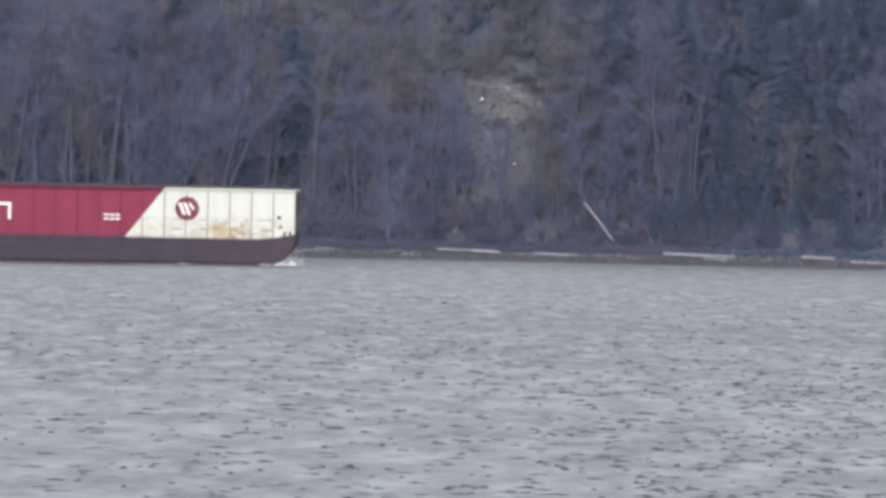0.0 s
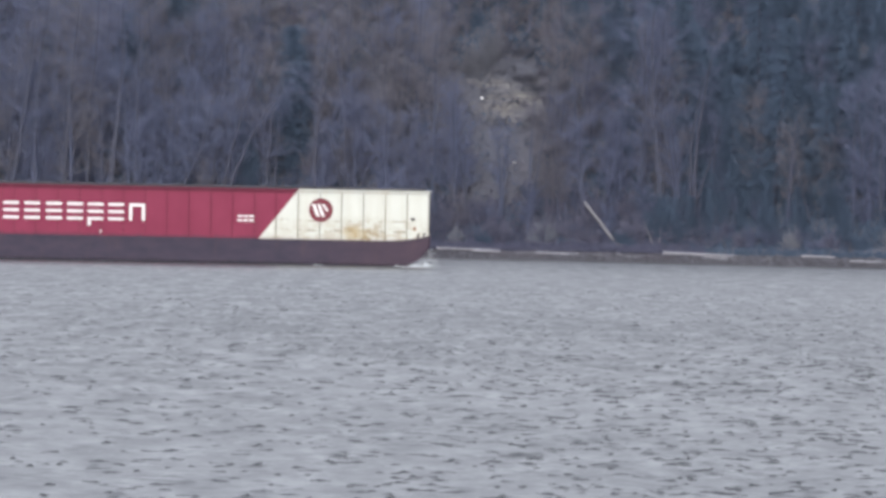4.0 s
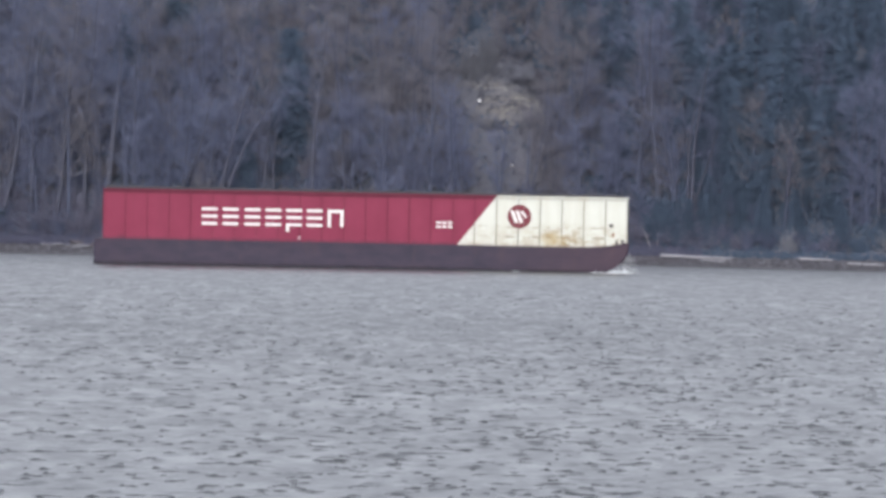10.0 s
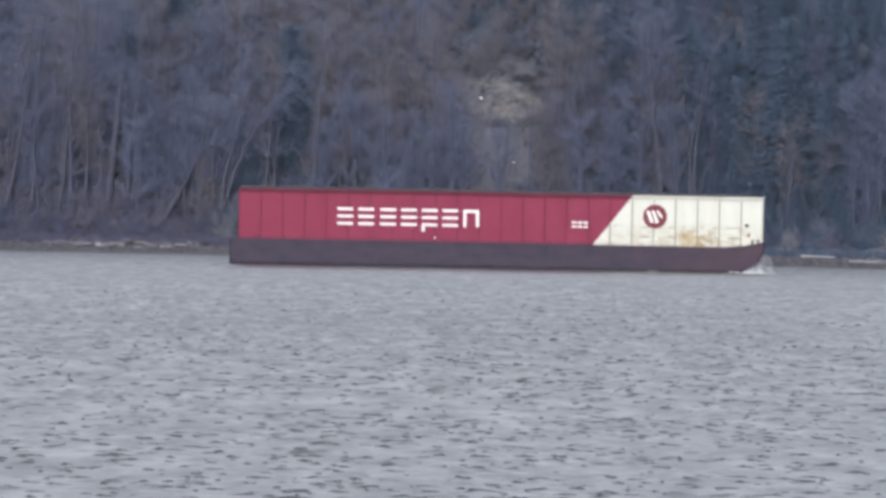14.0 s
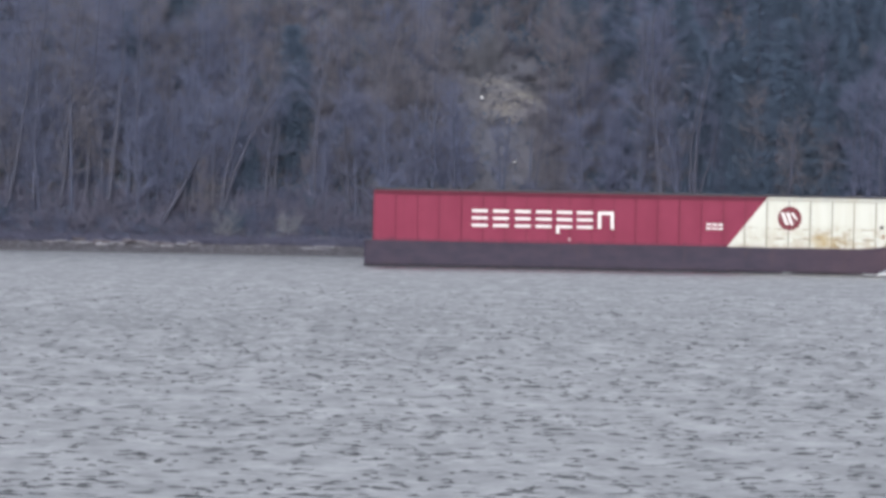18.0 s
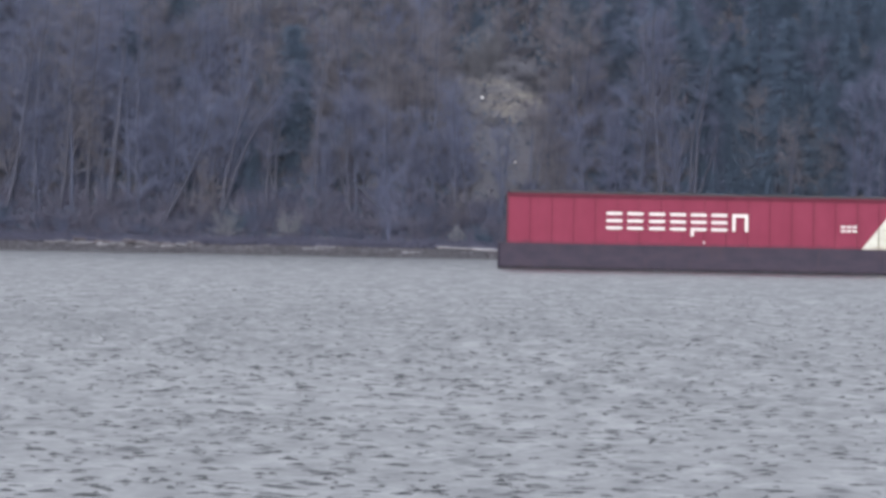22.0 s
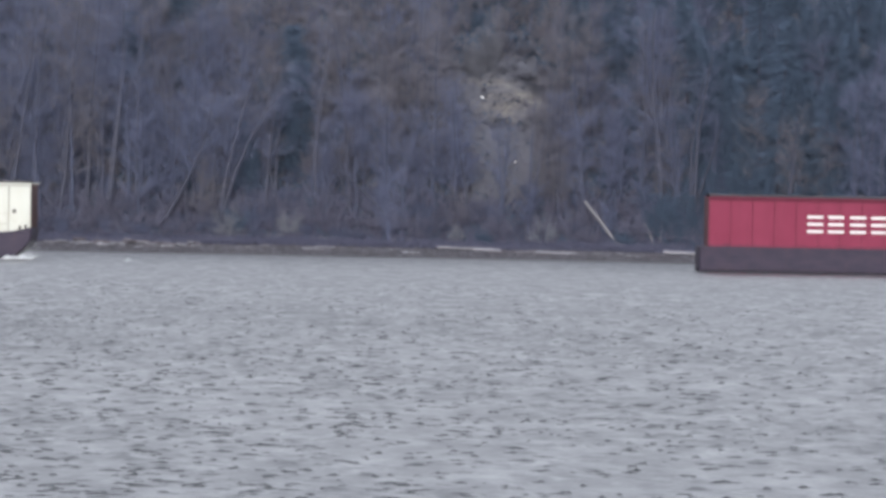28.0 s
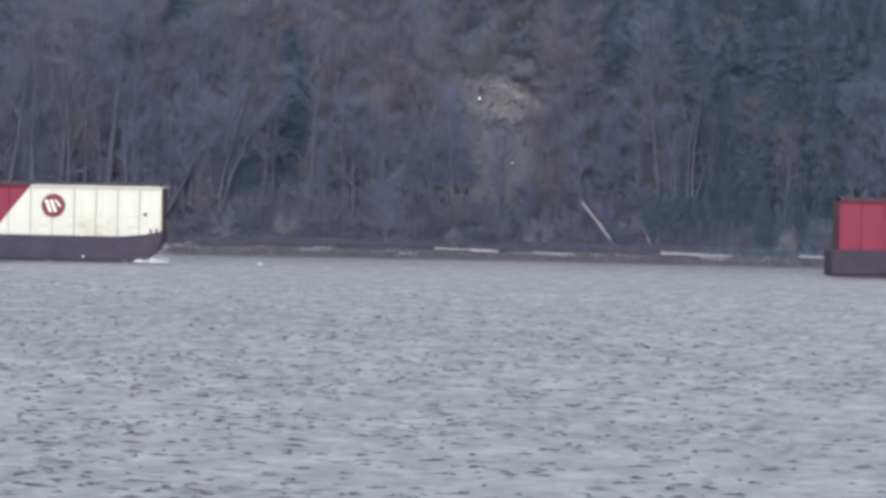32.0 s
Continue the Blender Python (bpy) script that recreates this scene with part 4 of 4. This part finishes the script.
# pale brush round the bare scarp: x, distance in, width, height
for k, (x, u, w, h) in enumerate(((6.1, 34.0, 2.4, 4.0), (5.4, 34.6, 1.6, 2.4), (-1.2, 35.0, 2.6, 1.3), (0.6, 34.3, 2.4, 1.2), (2.2, 33.5, 2.6, 1.4), (3.6, 32.6, 2.4, 1.5), (8.0, 32.0, 4.4, 1.6),
        (11.0, 31.4, 3.6, 1.4), (13.0, 29.6, 2.8, 1.4), (-8.9, 34.0, 1.8, 2.0), (-13.0, 31.2, 3.2, 1.8), (6.6, 24.5, 3.2, 1.8), (11.5, 24.0, 3.0, 1.8))):
    plant("round_shrub", (("crown", shrub_mesh(740 + k, w, h, PALE_CANES, 45)),), pose(*on_hill(x, u)), "pale dry leafless shrub on the open slope", "bush", "shrubs on the open slope")
for k in range(26):
    x, u = rng.uniform(-2, 16), rng.uniform(17, 26)
    if not sight_line(x, u):
        plant("bare_thicket", (("tangle", warm_bushes[rng.randrange(3)]),), pose(*on_hill(x, u), 0, 0, rng.uniform(0, 360)) @ Matrix.Scale(rng.uniform(0.6, 1.0), 4), "brown leafless thicket of arching canes", "bush", "brown thickets")

# the trees whose pale trunks stand out: x, distance in, height, girth, lean, bend, stems
PALE = "pale-barked bare tree with a long clean trunk"
for k, (x, u, h, r, lean, bend, stems) in enumerate((
        (32.2, 12.0, 22.3, 0.25, 8, 4, 3), (28.7, 13.5, 27.0, 0.25, -1, -1, 2), (26.0, 15.0, 24.0, 0.18, 1, 1, 1),
        (-38.0, 10.4, 18.0, 0.24, 34, -34, 1), (-29.4, 10.6, 22.0, 0.29, 1, 26, 2), (-30.2, 10.9, 12.0, 0.18, -8, 16, 1),
        (-17.0, 12.0, 26.0, 0.21, 1, 1, 1), (-58.0, 11.5, 26.0, 0.23, 10, -5, 1), (-54.2, 12.0, 27.0, 0.23, 5, -1, 1),
        (-50.8, 12.0, 28.0, 0.22, 7, -6, 1), (-47.4, 13.0, 28.0, 0.22, 4, 0, 1), (-44.4, 12.0, 28.0, 0.26, 5, -2, 2),
        (-40.7, 13.5, 26.0, 0.20, 0, 0, 1), (-23.5, 11.0, 17.0, 0.18, 0, 1, 1), (-22.3, 13.0, 13.8, 0.18, 2, 3, 2),
        (18.1, 12.5, 12.5, 0.18, -2, 0, 1), (-5.9, 25.0, 9.5, 0.18, 4, 2, 2), (-33.6, 11.0, 14.0, 0.17, -10, 14, 1),
        (52.6, 13.5, 14.0, 0.19, 2, 0, 2), (56.3, 12.5, 13.0, 0.18, -2, 3, 1), (54.4, 15.0, 17.0, 0.18, 3, 2, 2),
        (3.4, 12.0, 11.0, 0.16, -2, 4, 2), (20.6, 12.0, 8.5, 0.15, 5, 0, 1), (-12.2, 12.5, 14.0, 0.17, -6, 8, 2))):
    t, c = bare_tree(400 + k, h, r, lean, bend, stems, 13, PALE_BARK, wobble=0.7, low=0.42)
    plant("bare_tree", (("trunk", t), ("crown", c)), pose(*on_hill(x, u)), PALE, "tree", "pale trees near the shore")


# ---------------------------------------------------------------- dead wood and the beach
def stub(parent, at, way, r):
    s = Shape()
    s.spike(at, at + way, r)
    return part("branch_stub", s.mesh("branch_stub", parent.data.materials[0]), parent)


def lay_log(seed, x, u, length, r, yaw=0.0, pitch=0.0, lift=0.0, material=None, label="bleached driftwood log lying on the beach"):
    """A weathered log along the beach, the long ones with broken branch stubs."""
    rr = random.Random(seed)
    px, py, pz = on_hill(x, u)
    s = Shape()
    n = 9
    pts = [Vector((length * (i / (n - 1) - 0.5), rr.gauss(0, 0.03), rr.gauss(0, 0.02))) for i in range(n)]
    s.tube(pts, [r * (1 - 0.4 * i / (n - 1)) * rr.uniform(0.88, 1.12) for i in range(n)], 8)
    ob = new("driftwood_log", s.mesh("driftwood_log", material or WOOD, True))
    ob.matrix_basis = pose(px, py, pz + r * 0.7 + lift, 0, pitch, yaw)
    if length > 4:
        for _ in range(5):
            p, d = along(pts, rr.uniform(0.15, 0.95))
            stub(ob, p, Vector((rr.uniform(0, 0.5), rr.gauss(0, 0.3), rr.uniform(0.1, 0.5))), r * 0.3)
    return tagged(ob, label, "log", "driftwood on the beach")


lay_log(501, 2.8, 5.2, 7.3, 0.20, 3, 0.5, 0.25)
lay_log(502, 5.7, 4.6, 3.6, 0.26, -4, 1.0, 0.15)
lay_log(503, 15.5, 4.4, 6.6, 0.17, 2, 1.0, 0.05)
lay_log(504, 33.6, 5.0, 10.2, 0.26, 2, 1.3, 0.2)
lay_log(505, 35.9, 3.8, 4.5, 0.16, -6, 1.0)
lay_log(506, 48.1, 5.5, 4.5, 0.24, 3, 0.6, 0.2)
lay_log(507, 54.2, 4.0, 4.8, 0.18, -5, 0.5)
for k in range(30):
    x = -51.0 + 0.66 * k + rng.uniform(-0.5, 0.5)
    lay_log(800 + k, x, rng.uniform(4.6, 7.2), rng.choice((0.7, 1.1, 1.6, 2.4, 3.4)), rng.uniform(0.12, 0.26), rng.uniform(-25, 25), rng.uniform(-5, 5), rng.choice((0, 0.1, 0.3)),
            (GREY_WOOD, GREY_WOOD, WET_WOOD)[k % 3], "short weathered log in a jumbled drift pile")
lay_log(508, 9.6, 3.4, 8.0, 0.14, 1, 0.8, 0, WET_WOOD, "dark wet log at the water's edge")
lay_log(509, 29.2, 3.2, 6.4, 0.14, -2, 0.8, 0, WET_WOOD, "dark wet log at the water's edge")
for k in range(34):
    lay_log(520 + k, rng.uniform(-52, -31), rng.uniform(3.8, 8.2), rng.uniform(0.6, 2.6), rng.uniform(0.08, 0.2), rng.uniform(-60, 60), rng.uniform(-8, 8), 0, (WOOD, WET_WOOD, GREY_WOOD, GREY_WOOD)[k % 4], "weathered driftwood in a tangle on the beach")
for k in range(26):
    lay_log(560 + k, rng.uniform(-27, 56), rng.uniform(2.5, 7.5), rng.uniform(0.7, 2.6), rng.uniform(0.05, 0.12), rng.uniform(-40, 40), rng.uniform(-4, 4))


def snag(seed, x, u, length, r, lean, label, material, tip=0.35):
    """A dead trunk that leans out of the bank."""
    rr = random.Random(seed)
    s = Shape()
    a = radians(lean)
    pts = [Vector((math.sin(a) * (length + 0.8) * f - math.sin(a) * 0.8 + rr.gauss(0, 0.03), 0.15 * rr.gauss(0, 1) * f, math.cos(a) * ((length + 0.8) * f - 0.8))) for f in (0, 0.2, 0.4, 0.6, 0.8, 1.0)]
    s.tube(pts, [r * (1 - (1 - tip) * k / 5) for k in range(6)], 8)
    ob = new("dead_trunk", s.mesh("dead_trunk", material, True))
    for _ in range(6):
        p, d = along(pts, rr.uniform(0.35, 1.0))
        stub(ob, p, Vector((rr.gauss(0, 0.5), rr.gauss(0, 0.3), rr.uniform(-0.1, 0.6))), r * 0.22)
    ob.matrix_basis = pose(*on_hill(x, u)) @ Matrix.Scale(1 + STAND_OFF, 4)
    return tagged(ob, label, "dead tree", "dead trunks on the bank")


snag(601, 22.6, 9.1, 6.8, 0.25, -38, "bleached dead trunk leaning over the bank", WOOD, 0.7)
snag(602, 27.6, 8.6, 3.4, 0.11, -23, "short pale dead stem leaning over the bank", WOOD)
snag(603, -6.3, 11.0, 11.2, 0.20, -46, "fallen grey trunk leaning against the slope", PALE_BARK)
snag(604, 47.5, 12.5, 12.2, 0.22, -17, "grey dead trunk leaning in the wood", PALE_BARK)
snag(606, 8.2, 36.0, 3.4, 0.12, 20, "thin pale broken stem on the slope", PALE_BARK, 0.6)
snag(608, -8.7, 30.0, 4.6, 0.26, 3, "pale broken dead trunk on the slope", PALE_BARK, 0.7)
snag(609, -9.0, 37.0, 6.0, 0.22, -6, "pale broken dead trunk on the slope", PALE_BARK, 0.5)
snag(605, 28.2, 9.2, 2.3, 0.10, 8, "short pale dead stem on the bank", WOOD)

snag(610, 19.9, 15.1, 3.7, 0.13, 9, "pale broken dead stem in the wood", PALE_BARK, 0.6)
for k in range(9):
    snag(620 + k, 7.0 + 0.75 * k + rng.uniform(-0.4, 0.4), rng.uniform(25.5, 30.5), rng.uniform(1.4, 3.2), rng.uniform(0.06, 0.10), rng.choice((-1, 1)) * rng.uniform(72, 88), "pale fallen stem lying on the bare scarp", WOOD if k % 2 else PALE_BARK)

# fans of dry canes along the foot of the bank: x, distance in, size
for x, u, k in ((-12.6, 27.5, 1.1), (-10.0, 33.0, 0.9), (3.5, 33.5, 1.1), (5.2, 33.0, 1.3), (6.3, 35.0, 1.4), (-25.0, 9.8, 1.1)):
    px, py, pz = on_hill(x, u)
    if x > 0 or u > 20:
        plant("dry_thicket", (("tangle", tan_bushes[1]),), pose(px, py, pz, 0, 0, x * 40) @ Matrix.Scale(k, 4), "fan of dry pale canes on the bank", "bush", "dry thickets")
    else:
        plant("bare_thicket", (("tangle", bushes[1]),), pose(px, py, pz, 0, 0, x * 40) @ Matrix.Scale(k * 1.3, 4), "mound of brown leafless canes at the foot of the bank", "bush", "brown thickets")


def scatter(name, count, material, place, size, up, label, category):
    """Very many small three-sided blades or chips strewn over the ground, in one mesh."""
    g = np.random.default_rng(count)
    x, u = place(g, count)
    y = shore_y(x) + u
    x, y, z, grown = set_back(x, y, hill_z(x, y))
    base = np.stack([x, y, z], -1)
    d = g.normal(0, 1, (count, 3))
    d[:, 2] = np.abs(d[:, 2]) * up + up * 0.4
    d /= np.linalg.norm(d, axis=1)[:, None]
    L = g.uniform(size[0], size[1], (count, 1)) * grown[:, None]
    w = np.cross(d, g.normal(0, 1, (count, 3)))
    w /= np.linalg.norm(w, axis=1)[:, None]
    v = np.cross(d, w)
    r = L * size[2]
    base = base + np.array([0, 0, 1.0]) * g.random((count, 1)) ** 2 * size[3]
    co = np.stack([base + w * r, base - w * r * 0.5 + v * r * 0.87, base - w * r * 0.5 - v * r * 0.87, base + d * L], 1).reshape(-1, 3)
    i = np.arange(count)[:, None] * 4
    faces = np.concatenate([i + np.array([[0, 1, 3]]), i + np.array([[1, 2, 3]]), i + np.array([[2, 0, 3]])], 1).reshape(-1, 3).astype(np.int32)
    me = bpy.data.meshes.new(name)
    me.vertices.add(len(co))
    me.vertices.foreach_set("co", co.astype(np.float32).ravel())
    me.loops.add(faces.size)
    me.loops.foreach_set("vertex_index", faces.ravel())
    me.polygons.add(len(faces))
    me.polygons.foreach_set("loop_start", np.arange(0, faces.size, 3, dtype=np.int32))
    me.materials.append(material)
    me.update(calc_edges=True)
    return tagged(new(name, me), label, category, kind="stuff")


def on_slope(g, n):
    x, u = g.uniform(-72, 72, n), 8 + g.random(n) * 44
    bare = ((x - 9.2) / 6.0) ** 2 + ((u - 29.2) / 4.2) ** 2 < 1    # nothing roots on the scarp
    return np.where(bare & (g.random(n) < 0.93), x - 30 - 30 * g.random(n), x), u


def on_shady_slope(g, n):
    x, u = on_slope(g, n)
    sunny = ((x - 7.0) / 10) ** 2 + ((u - 25.0) / 11) ** 2 < 1    # no ferns on the open slope below the scarp
    return np.where(sunny & (g.random(n) < 0.85), x - 22 - 25 * g.random(n), x), u


def on_west_slope(g, n):
    x, u = on_slope(g, n)
    return np.where((x > 32) & (g.random(n) < 0.8), -x, x), u


def on_bank(g, n):
    return g.uniform(-72, 34, n), 7.3 + g.random(n) ** 1.8 * 8


def on_beach(g, n):
    return g.uniform(-72, 72, n), np.where(g.random(n) < 0.4, -27 + g.random(n) * 29, 0.2 + g.random(n) * 8.5)


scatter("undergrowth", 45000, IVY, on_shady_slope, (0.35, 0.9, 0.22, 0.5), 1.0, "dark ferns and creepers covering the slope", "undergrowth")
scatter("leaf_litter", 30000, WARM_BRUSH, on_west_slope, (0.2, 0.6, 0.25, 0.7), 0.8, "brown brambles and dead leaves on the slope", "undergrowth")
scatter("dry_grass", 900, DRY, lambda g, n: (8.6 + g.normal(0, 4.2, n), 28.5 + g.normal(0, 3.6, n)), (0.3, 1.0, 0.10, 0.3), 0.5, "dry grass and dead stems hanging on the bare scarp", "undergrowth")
# these brambles carry the same painted blue haze as the wood
scatter("bank_brush", 26000, make_leaf("hazy_brambles", (0.058, 0.060, 0.092), (0.086, 0.088, 0.128), (0.066, 0.068, 0.105)), on_bank, (0.4, 1.3, 0.08, 0.5), 1.6, "brown stalks crowding the foot of the bank", "undergrowth")
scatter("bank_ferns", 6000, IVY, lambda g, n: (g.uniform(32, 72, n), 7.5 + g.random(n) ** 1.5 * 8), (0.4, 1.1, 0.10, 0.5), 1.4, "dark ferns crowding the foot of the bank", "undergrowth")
scatter("beach_cobbles", 9000, make_leaf("beach_stones", (0.046, 0.046, 0.054), (0.105, 0.100, 0.108), (0.070, 0.067, 0.075)), on_beach, (0.12, 0.32, 0.6, 0.02), 0.5, "grey cobbles and chips of wood on the beach", "stones")

# two white specks on the slope
for x, u, r in ((4.85, 27.2, 0.17), (9.29, 18.5, 0.14)):
    px, py, pz = on_hill(x, u)
    top = tagged(new("slope_marker"), "small white round marker on a stake", "marker", "markers on the slope")
    top.matrix_basis = pose(px, py, pz) @ Matrix.Scale(1 + STAND_OFF, 4)
    s = Shape()
    s.tube([Vector((0, 0, -0.3)), Vector((0, 0, 1.0))], [0.03, 0.03], 6)
    part("stake", s.mesh("stake", WET_WOOD), top)
    s = Shape()
    s.tube([Vector((0, -0.02, 1.0 - r)), Vector((0, -0.02, 1.0 - 0.5 * r)), Vector((0, -0.02, 1.0 + 0.5 * r)), Vector((0, -0.02, 1.0 + r))], [r * 0.5, r, r, r * 0.5], 10)
    part("white_cap", s.mesh("white_cap", WHITE_PLASTIC, True), top, "white plastic cap")


# ---------------------------------------------------------------- movement
def steady(start, vx, vy=0.0):
    """Rows of an even drift; the close rows at both ends keep it from easing in and out."""
    times = [0, 1 / 30, 2 / 30, *range(1, 32), 32 - 2 / 30, 32 - 1 / 30, 32]
    return [(t, pose(start[0] + vx * t, start[1] + vy * t, start[2] if len(start) > 2 else 0)) for t in times]


TOW_SPEED, LEAD_X, NEXT_X = 3.7176, -16.485, -150.03


def motions():
    walk(BARGE_LEAD, steady((LEAD_X, SIDE_Y), TOW_SPEED))
    walk(WAVE_LEAD, steady((LEAD_X, SIDE_Y), TOW_SPEED))
    walk(WASH_STERN, steady((LEAD_X - 64.9, SIDE_Y - 4), TOW_SPEED))
    walk(WASH_AHEAD, steady((NEXT_X + 11.2, SIDE_Y - 3), TOW_SPEED))
    walk(BARGE_NEXT, steady((NEXT_X, SIDE_Y), TOW_SPEED))
    walk(WAVE_NEXT, steady((NEXT_X, SIDE_Y), TOW_SPEED))
    for cap, t0, x0, y0, v, life in CAPS:    # each crest heaves up out of the water, runs with the wind and sinks
        rise = ((0, -0.6), (t0 - 0.5, -0.6), (t0 - 0.15, 0.06), (t0 + 0.45 * life, 0.06), (t0 + life, -0.5), (32, -0.6))
        walk(cap, [(t, pose(x0 + v * (t - t0), y0, z)) for t, z in rise])
    for sheet in (CHOP_A, CRESTS_A):
        walk(sheet, steady((0, 0), -1.8, -0.12))
    for sheet in (CHOP_B, CRESTS_B):
        walk(sheet, steady((0, 0), -0.7, -0.08))


motions()
